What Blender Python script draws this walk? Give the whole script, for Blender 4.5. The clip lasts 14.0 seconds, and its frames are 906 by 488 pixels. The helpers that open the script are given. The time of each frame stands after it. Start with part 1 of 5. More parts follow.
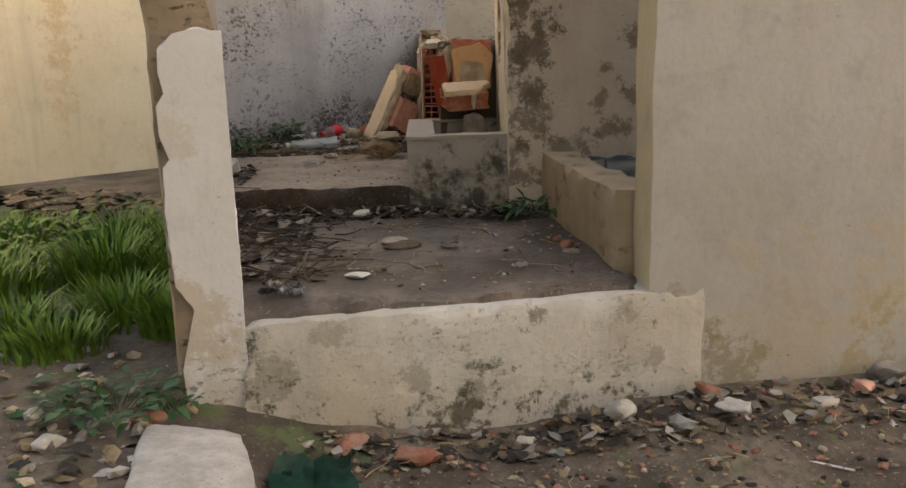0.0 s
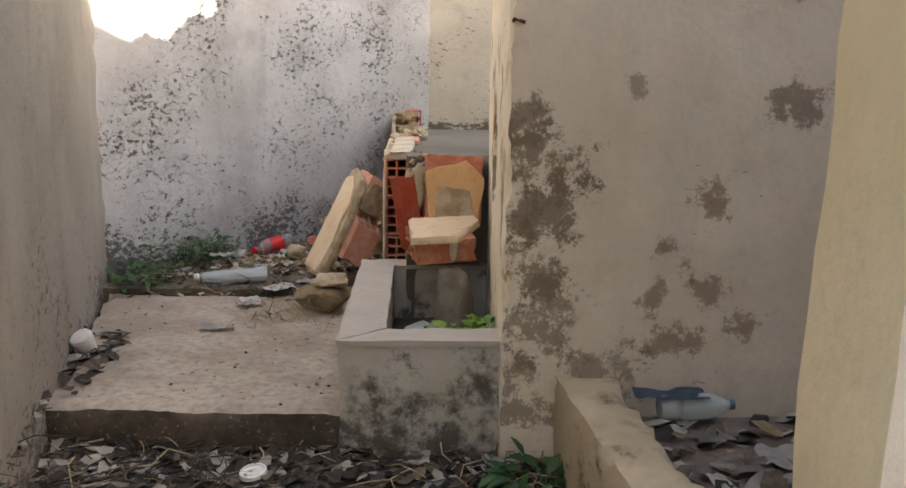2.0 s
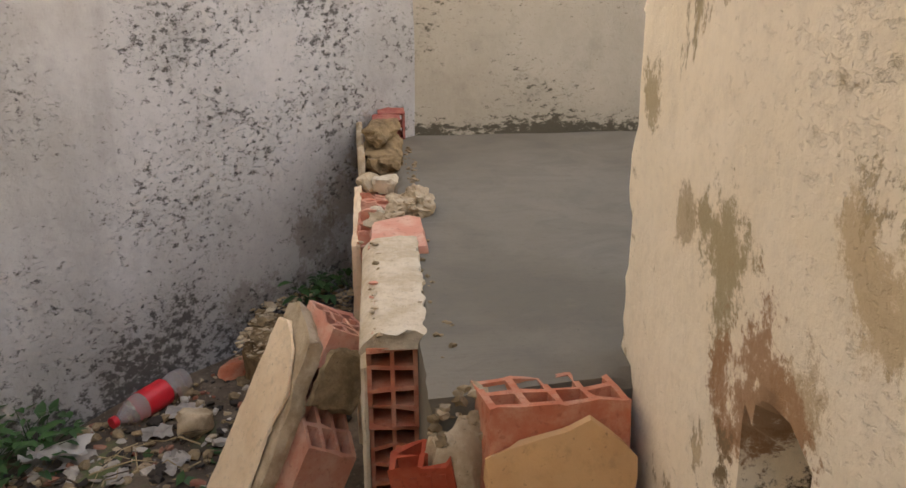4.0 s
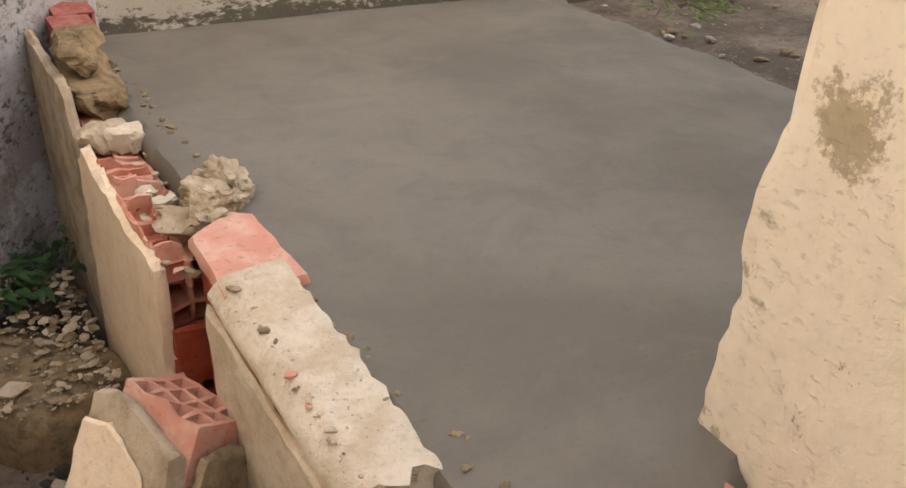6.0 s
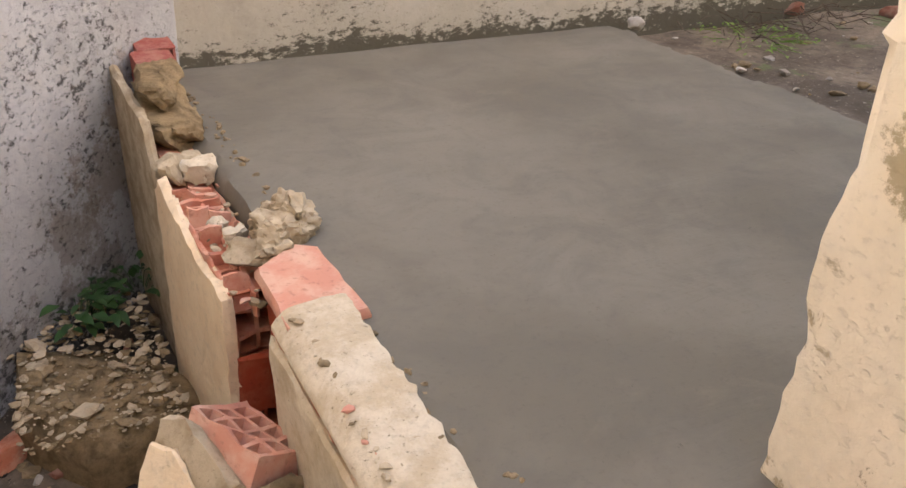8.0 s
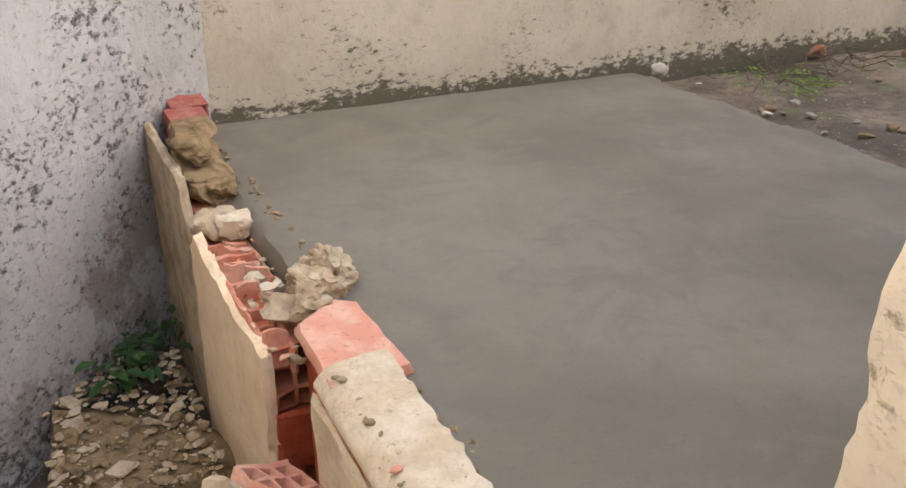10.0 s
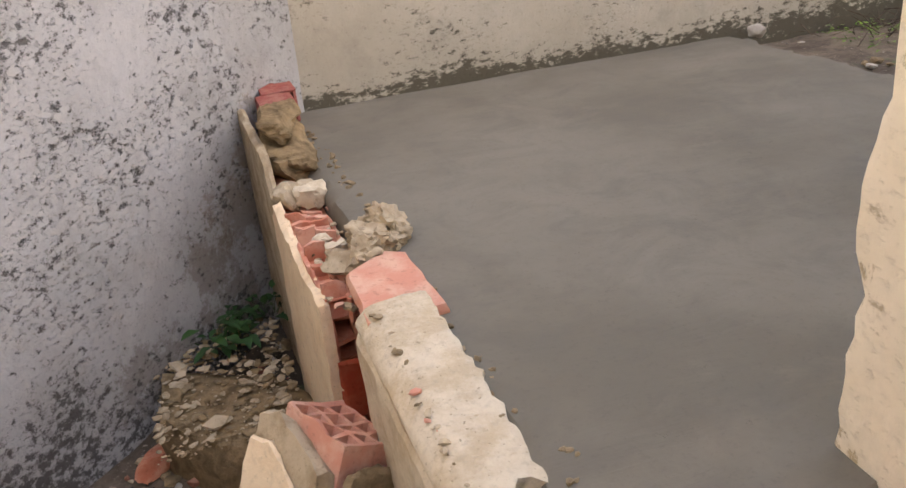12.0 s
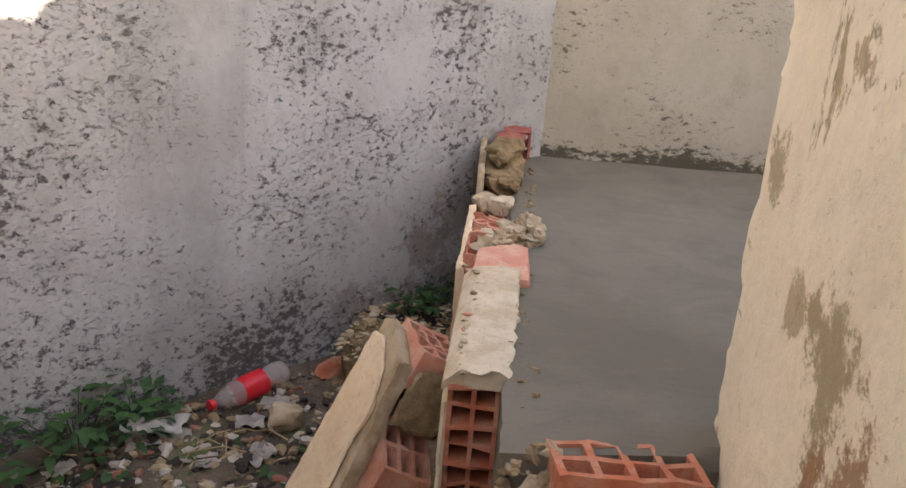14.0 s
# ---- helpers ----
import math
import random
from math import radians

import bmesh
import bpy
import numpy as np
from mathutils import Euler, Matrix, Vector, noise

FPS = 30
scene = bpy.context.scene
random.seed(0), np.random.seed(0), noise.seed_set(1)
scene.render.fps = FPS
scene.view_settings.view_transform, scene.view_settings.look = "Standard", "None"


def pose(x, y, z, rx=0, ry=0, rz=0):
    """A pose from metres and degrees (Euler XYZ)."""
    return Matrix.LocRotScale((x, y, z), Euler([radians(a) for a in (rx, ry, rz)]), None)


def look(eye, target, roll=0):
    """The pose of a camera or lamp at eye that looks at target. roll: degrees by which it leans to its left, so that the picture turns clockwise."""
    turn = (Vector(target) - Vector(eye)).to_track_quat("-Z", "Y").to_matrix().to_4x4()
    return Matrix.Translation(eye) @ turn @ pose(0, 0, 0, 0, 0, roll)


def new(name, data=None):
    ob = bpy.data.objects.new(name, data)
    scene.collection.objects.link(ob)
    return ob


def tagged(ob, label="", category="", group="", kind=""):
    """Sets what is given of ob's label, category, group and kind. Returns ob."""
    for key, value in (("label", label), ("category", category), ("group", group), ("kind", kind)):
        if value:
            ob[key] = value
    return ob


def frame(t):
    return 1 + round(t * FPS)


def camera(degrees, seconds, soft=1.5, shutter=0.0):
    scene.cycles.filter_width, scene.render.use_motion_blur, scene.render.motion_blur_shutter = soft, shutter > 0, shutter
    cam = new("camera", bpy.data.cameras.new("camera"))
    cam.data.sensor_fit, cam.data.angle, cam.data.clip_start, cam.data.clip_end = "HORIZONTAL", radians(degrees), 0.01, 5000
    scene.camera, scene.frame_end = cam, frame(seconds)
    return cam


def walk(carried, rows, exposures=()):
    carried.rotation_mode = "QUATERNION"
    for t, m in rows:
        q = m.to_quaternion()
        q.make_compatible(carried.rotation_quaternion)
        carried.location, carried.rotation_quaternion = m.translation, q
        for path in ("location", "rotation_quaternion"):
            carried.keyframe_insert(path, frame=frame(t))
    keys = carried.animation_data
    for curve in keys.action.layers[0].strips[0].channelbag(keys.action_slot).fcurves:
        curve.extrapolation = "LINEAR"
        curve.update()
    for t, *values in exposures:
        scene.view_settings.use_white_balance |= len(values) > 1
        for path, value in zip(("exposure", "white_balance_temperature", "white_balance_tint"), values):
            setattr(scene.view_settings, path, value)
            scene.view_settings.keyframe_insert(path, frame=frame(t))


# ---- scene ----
PATH = [
    (0.0, pose(0.000, -0.000, 1.395, 77.43, 1.47, 0.00)),
    (0.5, pose(-0.049, 0.335, 1.505, 78.66, -0.80, -2.61)),
    (1.0, pose(-0.011, 0.701, 1.749, 72.18, -3.83, -6.04)),
    (1.5, pose(0.107, 1.197, 1.753, 78.24, -4.83, -0.34)),
    (2.0, pose(0.110, 1.930, 1.830, 79.39, -0.95, -0.09)),
    (2.5, pose(-0.016, 2.660, 1.941, 75.97, -2.36, -2.47)),
    (3.0, pose(-0.074, 3.421, 2.069, 81.23, -3.33, 0.87)),
    (3.2, pose(-0.074, 3.679, 2.107, 79.92, -2.89, 1.19)),
    (5.3, pose(-0.423, 5.466, 2.351, 63.52, 2.44, -22.97)),
    (5.5, pose(-0.475, 5.490, 2.360, 63.76, -0.22, -26.98)),
    (6.0, pose(-0.595, 5.529, 2.367, 60.38, -3.20, -31.99)),
    (6.5, pose(-0.626, 5.544, 2.385, 60.99, -1.13, -28.94)),
    (7.0, pose(-0.614, 5.550, 2.391, 62.06, -0.32, -26.44)),
    (7.5, pose(-0.589, 5.523, 2.396, 62.27, -0.86, -26.67)),
    (8.0, pose(-0.581, 5.525, 2.388, 61.98, -1.89, -27.39)),
    (8.2, pose(-0.589, 5.527, 2.373, 61.17, -1.95, -26.72)),
    (10.3, pose(-0.615, 5.560, 2.409, 65.82, -0.26, -26.96)),
    (10.5, pose(-0.606, 5.551, 2.414, 66.14, 0.41, -28.64)),
    (11.0, pose(-0.593, 5.525, 2.417, 66.68, 1.09, -30.95)),
    (11.5, pose(-0.568, 5.494, 2.400, 69.02, 3.52, -31.23)),
    (12.0, pose(-0.457, 5.377, 2.309, 65.61, 5.47, -18.62)),
    (12.5, pose(-0.404, 5.319, 2.304, 69.62, 3.42, -15.53)),
    (13.0, pose(-0.353, 4.956, 2.290, 70.73, -0.60, -14.71)),
    (13.5, pose(-0.258, 4.729, 2.316, 71.26, -2.36, -5.54)),
    (14.0, pose(-0.088, 4.672, 2.292, 72.02, -3.85, 6.51)),
]
cam = camera(56.7, 14.0, soft=1.5)
walk(cam, PATH, exposures=((0.0, 1.68, 7700, 10), (0.5, 2.05, 7100, 10), (1.0, 2.1, 6800, 10), (1.5, 2.4, 6700, 10), (2.0, 2.36, 7200, 10), (2.5, 2.28, 7400, 10), (3.0, 1.86, 7600, 11), (5.5, 2.38, 7800, 13), (6.5, 2.45, 7900, 15), (7.5, 2.52, 7700, 17), (8.0, 2.5, 7700, 16), (10.5, 2.6, 7400, 13), (11.5, 2.43, 7500, 14), (12.5, 2.4, 7200, 15), (13.5, 2.35, 7300, 14), (14.0, 2.1, 7200, 14)))

# world, sun
SUN_DIR = Vector((1.0, -0.88, 0.645)).normalized()
world = bpy.data.worlds.new("sky")
scene.world = world
world.use_nodes = True
wn = world.node_tree
bg = wn.nodes["Background"]
sky = wn.nodes.new("ShaderNodeTexSky")
sky.sky_type = "NISHITA"
sky.sun_disc = False
sky.sun_elevation = math.asin(SUN_DIR.z)
sky.sun_rotation = math.atan2(SUN_DIR.x, SUN_DIR.y)
sky.air_density, sky.dust_density, sky.ozone_density = 1.0, 3.0, 0.6
wn.links.new(sky.outputs[0], bg.inputs[0])
bg.inputs[1].default_value = 0.15
sun = bpy.data.lights.new("sun", "SUN")
sun.energy, sun.angle, sun.color = 5.0, radians(0.5), (1.0, 0.9, 0.75)
sun_ob = new("sun", sun)
sun_ob.matrix_world = look(SUN_DIR * 30, (0, 0, 0))


# ---- materials ----
class Nodes:
    """Small shorthand for one material's node tree."""

    def __init__(self, name, rough=0.9, spec=0.25):
        self.m = bpy.data.materials.new(name)
        self.m.use_nodes = True
        self.t = self.m.node_tree
        self.b = self.t.nodes["Principled BSDF"]
        self.b.inputs["Roughness"].default_value = rough
        self.b.inputs["Specular IOR Level"].default_value = spec
        self.pos = self.t.nodes.new("ShaderNodeNewGeometry").outputs["Position"]
        self.obj = self.t.nodes.new("ShaderNodeTexCoord").outputs["Object"]

    def link(self, a, b):
        self.t.links.new(a, b)

    def noise(self, scale, detail=6, rough=0.6, stretch=(1, 1, 1), shift=(0, 0, 0), local=False, twist=0.0):
        mp = self.t.nodes.new("ShaderNodeMapping")
        mp.inputs["Scale"].default_value = stretch
        mp.inputs["Location"].default_value = shift
        self.link(self.obj if local else self.pos, mp.inputs[0])
        n = self.t.nodes.new("ShaderNodeTexNoise")
        n.inputs["Scale"].default_value = scale
        n.inputs["Detail"].default_value = detail
        n.inputs["Roughness"].default_value = rough
        n.inputs["Distortion"].default_value = twist
        self.link(mp.outputs[0], n.inputs["Vector"])
        return n.outputs["Fac"]

    def ramp(self, fac, lo, hi):
        r = self.t.nodes.new("ShaderNodeMapRange")
        r.interpolation_type = "SMOOTHSTEP"
        r.inputs[1].default_value, r.inputs[2].default_value = lo, hi
        self.link(fac, r.inputs[0])
        return r.outputs[0]

    def math(self, op, a, b=0.0):
        n = self.t.nodes.new("ShaderNodeMath")
        n.operation = op
        for i, v in enumerate((a, b)):
            if isinstance(v, (int, float)):
                n.inputs[i].default_value = v
            else:
                self.link(v, n.inputs[i])
        return n.outputs[0]

    def height(self, z0, z1):
        s = self.t.nodes.new("ShaderNodeSeparateXYZ")
        self.link(self.pos, s.inputs[0])
        r = self.t.nodes.new("ShaderNodeMapRange")
        r.inputs[1].default_value, r.inputs[2].default_value = z0, z1
        self.link(s.outputs["Z"], r.inputs[0])
        return r.outputs[0]

    def near(self, place, radius):
        """1 at a place of the plan, 0 beyond the radius."""
        n = self.t.nodes.new("ShaderNodeVectorMath")
        n.operation = "DISTANCE"
        self.link(self.pos, n.inputs[0])
        n.inputs[1].default_value = place
        return self.math("SUBTRACT", 1.0, self.math("DIVIDE", n.outputs["Value"], radius))

    def mix(self, fac, a, b):
        n = self.t.nodes.new("ShaderNodeMix")
        n.data_type = "RGBA"
        for i, v in ((0, fac), (6, a), (7, b)):
            if isinstance(v, (int, float)):
                n.inputs[i].default_value = v
            elif isinstance(v, tuple):
                n.inputs[i].default_value = (*v, 1.0)
            else:
                self.link(v, n.inputs[i])
        return n.outputs[2]

    def done(self, colour, bump=None, strength=0.3, depth=0.01):
        if isinstance(colour, tuple):
            self.b.inputs["Base Color"].default_value = (*colour, 1.0)
        else:
            self.link(colour, self.b.inputs["Base Color"])
        if bump is not None:
            n = self.t.nodes.new("ShaderNodeBump")
            n.inputs["Strength"].default_value = strength
            n.inputs["Distance"].default_value = depth
            self.link(bump, n.inputs["Height"])
            self.link(n.outputs[0], self.b.inputs["Normal"])
        return self.m


def plain(name, colour, rough=0.8, spec=0.3, vary=0.25, scale=30):
    n = Nodes(name, rough, spec)
    f = n.ramp(n.noise(scale, 5, local=True), 0.3, 0.7)
    dark = tuple(c * (1 - vary) for c in colour)
    return n.done(n.mix(f, dark, colour), f, 0.15, 0.004)


def plaster(name, base, tint, mould=(0.07, 0.065, 0.055), speck=0.62, streak=0.3, patch=None, bare=0.0, low=None, rough_bump=0.35, grain=24.0, stretch=(0.8, 0.8, 1.5), soft=0.10, clumps=0.42, stains_and_shade=(), flake=None, pitted=0.0):
    """Old limewashed plaster: blotches, runs, black mould specks, bare patches, and local tones (place, radius,
    colour): damp stains, and painted shade in the knocked hole.
    """
    n = Nodes(name, 0.92, 0.15)
    c = n.mix(n.ramp(n.noise(1.3, 5, 0.6), 0.35, 0.68), base, tint)
    fine = n.noise(38, 7, 0.65)
    c = n.mix(n.math("MULTIPLY", n.ramp(fine, 0.42, 0.75), 0.28), c, tuple(v * 0.72 for v in base))
    c = n.mix(n.math("MULTIPLY", n.ramp(n.noise(5.5, 7, 0.7, shift=(7, 0, 2)), 0.5, 0.72), 0.35), c, tuple(v * 0.66 for v in tint))
    runs = n.ramp(n.noise(3.0, 5, 0.6, (1, 1, 0.09), twist=0.4), 0.5, 0.75)
    c = n.mix(n.math("MULTIPLY", runs, streak), c, tuple(v * 0.55 for v in tint))
    big = n.noise(2.1, 4, 0.55, shift=(3, 1, 7))
    spots = n.noise(grain, 8, 0.72, stretch, shift=(5, 2, 1))
    if low:
        z0, z1, gain = low
        lift = n.math("MULTIPLY", n.math("MAXIMUM", n.math("SUBTRACT", 1.0, n.height(z0, z1)), 0.0), gain)
        spots = n.math("ADD", spots, lift)
    m = n.ramp(n.math("ADD", spots, n.math("MULTIPLY", n.math("SUBTRACT", big, 0.5), clumps)), speck, speck + soft)
    bumps = n.math("ADD", n.math("MULTIPLY", n.noise(9, 8, 0.65), 1.0), n.math("MULTIPLY", m, -0.35))
    if patch:
        b = n.ramp(n.noise(2.6, 7, 0.68, (1, 1, 0.5), shift=(1, 9, 4), twist=0.1), bare, bare + 0.03)
        c = n.mix(n.math("MULTIPLY", b, 0.85), c, n.mix(n.ramp(fine, 0.35, 0.65), patch, tuple(v * 0.7 for v in patch)))
        bumps = n.math("ADD", bumps, n.math("MULTIPLY", b, -0.5))
    if flake:
        colour, cover = flake
        zone = n.math("MULTIPLY", n.math("SUBTRACT", n.noise(2.3, 4, 0.6, shift=(4, 1, 6)), 0.5), 0.7)
        k = n.ramp(n.math("ADD", n.noise(7, 9, 0.74, (1, 1, 0.75), shift=(9, 4, 2), twist=0.3), zone), cover, cover + 0.035)
        c = n.mix(n.math("MULTIPLY", k, 0.8), c, n.mix(n.ramp(fine, 0.35, 0.65), colour, tuple(v * 0.62 for v in colour)))
        bumps = n.math("ADD", bumps, n.math("MULTIPLY", k, -0.4))
    if pitted:
        pits = n.ramp(n.math("ADD", n.noise(62, 5, 0.65, (0.8, 0.8, 1.3), shift=(6, 8, 3)), n.math("MULTIPLY", n.math("SUBTRACT", big, 0.5), 0.3)), 0.56, 0.68)
        c = n.mix(n.math("MULTIPLY", pits, pitted), c, tuple(v * 0.45 for v in tint))
        bumps = n.math("ADD", bumps, n.math("MULTIPLY", pits, -0.25))
    ragged = n.math("MULTIPLY", n.math("SUBTRACT", n.noise(6.5, 9, 0.8, shift=(2, 6, 1)), 0.5), 6.0)
    mottle = n.noise(24, 8, 0.75, shift=(1, 3, 8))
    for place, radius, colour, power in stains_and_shade:
        s = n.ramp(n.math("ADD", n.near(place, radius), ragged), 0.2, 0.62)
        s = n.math("MULTIPLY", s, n.ramp(mottle, 0.2, 0.44))
        c = n.mix(n.math("MULTIPLY", s, power), c, colour)
    c = n.mix(n.math("MULTIPLY", m, 0.85), c, mould)
    return n.done(c, bumps, rough_bump, 0.02)


GREY_WALL = plaster("grey_limewash", (0.42, 0.425, 0.445), (0.325, 0.325, 0.33), speck=0.55, streak=0.35, low=(0.72, 1.12, 0.14), clumps=0.5, grain=31, stretch=(0.9, 0.9, 1.2), soft=0.11, mould=(0.06, 0.058, 0.055), pitted=0.4, rough_bump=0.6, stains_and_shade=(((-0.30, 8.32, 1.50), 0.16, (0.22, 0.17, 0.125), 0.5), ((-0.38, 8.24, 1.28), 0.2, (0.19, 0.145, 0.105), 0.5), ((-0.50, 8.12, 1.08), 0.22, (0.15, 0.115, 0.085), 0.5), ((-0.75, 7.86, 0.95), 0.18, (0.14, 0.115, 0.09), 0.45)))
CREAM_WALL = plaster("cream_limewash", (0.49, 0.455, 0.385), (0.40, 0.365, 0.30), speck=0.585, streak=0.3, low=(1.485, 1.62, 0.32), mould=(0.05, 0.046, 0.03), grain=28, soft=0.12, clumps=0.45, pitted=0.35)
DAMP, RUST_DAMP = (0.19, 0.145, 0.105), (0.24, 0.165, 0.105)
BROWN_WALL = plaster("buff_plaster", (0.74, 0.66, 0.57), (0.64, 0.555, 0.465), mould=(0.24, 0.18, 0.13), grain=22, clumps=0.6, speck=0.645, streak=0.2, stains_and_shade=(((0.33, 4.67, 1.72), 0.13, DAMP, 0.8), ((0.38, 4.67, 1.60), 0.17, DAMP, 0.85), ((0.40, 4.67, 1.42), 0.18, DAMP, 0.85), ((0.37, 4.67, 1.24), 0.17, DAMP, 0.8), ((0.43, 4.67, 1.04), 0.2, DAMP, 0.75), ((0.36, 4.67, 0.8), 0.2, DAMP, 0.75), ((0.60, 4.68, 0.88), 0.17, DAMP, 0.65), ((0.985, 4.69, 1.475), 0.08, RUST_DAMP, 0.75), ((0.834, 4.684, 1.32), 0.085, RUST_DAMP, 0.75), ((0.905, 4.69, 1.27), 0.07, RUST_DAMP, 0.7), ((0.80, 4.69, 1.14), 0.08, RUST_DAMP, 0.7), ((0.99, 4.69, 1.16), 0.09, RUST_DAMP, 0.7), ((0.88, 4.69, 0.99), 0.10, RUST_DAMP, 0.7), ((1.13, 4.70, 1.04), 0.10, RUST_DAMP, 0.7), ((1.27, 4.70, 1.78), 0.12, DAMP, 0.75), ((0.70, 4.68, 1.86), 0.05, DAMP, 0.6)))
FRONT_WALL = plaster("pale_grey_render", (0.42, 0.407, 0.398), (0.37, 0.348, 0.325), speck=0.68, streak=0.1, low=(0.1, 0.6, 0.07), stains_and_shade=(((1.35, 3.05, 0.35), 0.5, (0.44, 0.36, 0.24), 0.3), ((1.9, 3.1, 0.35), 0.55, (0.45, 0.36, 0.22), 0.32), ((1.7, 3.1, 0.15), 0.3, (0.30, 0.25, 0.14), 0.5), ((0.85, 2.98, 0.42), 0.14, (0.30, 0.25, 0.18), 0.7), ((1.0, 3.0, 0.14), 0.22, (0.2, 0.17, 0.1), 0.6)))
SILL_WALL = plaster("worn_white_render", (0.58, 0.56, 0.53), (0.50, 0.45, 0.37), speck=0.565, streak=0.4, patch=(0.36, 0.29, 0.19), bare=0.62, low=(0.06, 0.34, 0.12), mould=(0.09, 0.078, 0.05), grain=15, stretch=(1, 1, 1), soft=0.14, clumps=0.55, pitted=0.3, rough_bump=0.7, stains_and_shade=(((-0.66, 2.77, 0.30), 0.15, (0.10, 0.085, 0.055), 0.38), ((-0.45, 2.80, 0.44), 0.08, (0.12, 0.10, 0.07), 0.38), ((-0.15, 2.85, 0.26), 0.07, (0.14, 0.12, 0.07), 0.38), ((0.05, 2.88, 0.20), 0.07, (0.12, 0.10, 0.06), 0.38), ((0.62, 2.97, 0.46), 0.06, (0.2, 0.17, 0.12), 0.38), ((0.72, 2.98, 0.28), 0.07, (0.16, 0.13, 0.08), 0.38), ((0.28, 2.92, 0.47), 0.07, (0.14, 0.11, 0.07), 0.7)))
JAMB = plaster("yellow_limewash", (0.68, 0.57, 0.395), (0.60, 0.495, 0.32), speck=0.76, streak=0.2)
# first spot paints the shade inside the knocked hole; the others are stains
POST_WALL = plaster("peeling_cream_paint", (0.87, 0.785, 0.65), (0.83, 0.735, 0.58), mould=(0.42, 0.34, 0.22), grain=13, clumps=0.6, speck=0.625, streak=0.12, patch=(0.40, 0.32, 0.18), bare=0.57, rough_bump=0.5, flake=((0.52, 0.41, 0.25), 0.63), pitted=0.15, stains_and_shade=(((0.42, 5.47, 1.60), 0.17, (0.05, 0.036, 0.022), 0.95), ((0.31, 5.40, 1.80), 0.10, (0.42, 0.31, 0.17), 0.7), ((0.30, 5.66, 1.85), 0.13, (0.34, 0.28, 0.16), 0.85), ((0.30, 5.50, 1.72), 0.16, (0.36, 0.21, 0.12), 0.9), ((0.30, 5.52, 1.5), 0.12, (0.2, 0.15, 0.09), 0.9), ((0.30, 5.84, 1.86), 0.07, (0.42, 0.34, 0.22), 0.8), ((0.30, 4.86, 1.62), 0.15, (0.45, 0.34, 0.2), 0.75), ((0.30, 5.30, 1.93), 0.10, (0.50, 0.38, 0.22), 0.75), ((0.30, 6.05, 2.03), 0.06, (0.36, 0.29, 0.17), 0.8), ((0.30, 4.80, 1.9), 0.12, (0.52, 0.40, 0.24), 0.7)))
PILLAR = plaster("white_limewash", (0.66, 0.66, 0.675), (0.60, 0.59, 0.59), mould=(0.2, 0.18, 0.15), speck=0.68, streak=0.2, low=(0.3, 0.75, 0.10), stains_and_shade=(((-0.93, 2.76, 0.55), 0.22, (0.47, 0.38, 0.27), 0.6), ((-0.80, 2.78, 0.3), 0.28, (0.46, 0.40, 0.32), 0.5), ((-0.95, 2.76, 1.2), 0.12, (0.50, 0.45, 0.36), 0.5)))
LEFT_WALL = plaster("drab_plaster", (0.33, 0.295, 0.255), (0.27, 0.235, 0.20), mould=(0.1, 0.085, 0.07), speck=0.64, streak=0.35, low=(0.6, 1.3, 0.17), pitted=0.2)
FAR_WALL = plaster("warm_cream_render", (0.78, 0.67, 0.48), (0.74, 0.62, 0.42), mould=(0.42, 0.27, 0.14), speck=0.75, streak=0.45, low=(0.2, 0.5, 0.1), stains_and_shade=tuple(((-4.02 - 0.01 * k, 8.92 - 0.01 * k, 2.2 - 0.2 * k), 0.24 - 0.012 * k, (0.60, 0.40, 0.20), 0.36) for k in range(7)))
PLANTER = plaster("mouldy_cement_render", (0.58, 0.575, 0.575), (0.44, 0.40, 0.34), mould=(0.045, 0.042, 0.035), speck=0.48, streak=0.25, low=(0.60, 0.85, 0.12), grain=9, stretch=(1, 1, 1), soft=0.2)
RIM = plaster("smooth_cement", (0.50, 0.46, 0.41), (0.44, 0.40, 0.35), speck=0.75, streak=0.0)
KERB = plaster("muddy_render", (0.50, 0.41, 0.295), (0.37, 0.295, 0.205), mould=(0.09, 0.072, 0.05), speck=0.545, streak=0.35, grain=9, soft=0.2)


def ground_mat(name, dry, wet, pebble=(0.34, 0.29, 0.24), speck=0.62, gloss=0.85, green=None):
    n = Nodes(name, gloss, 0.3)
    c = n.mix(n.ramp(n.noise(1.7, 6, 0.65), 0.38, 0.64), wet, dry)
    fine = n.noise(26, 8, 0.7)
    c = n.mix(n.math("MULTIPLY", n.ramp(fine, 0.6, 0.3), 0.6), c, tuple(v * 0.55 for v in wet))
    s = n.ramp(n.noise(60, 4, 0.6, shift=(2, 2, 2)), speck, speck + 0.06)
    c = n.mix(n.math("MULTIPLY", s, 0.7), c, pebble)
    if green:
        c = n.mix(n.ramp(n.noise(3.3, 5, 0.7, shift=(8, 3, 0)), 0.56, 0.66), c, green)
    return n.done(c, n.math("ADD", n.noise(7, 9, 0.7), n.math("MULTIPLY", s, 0.3)), 0.5, 0.02)


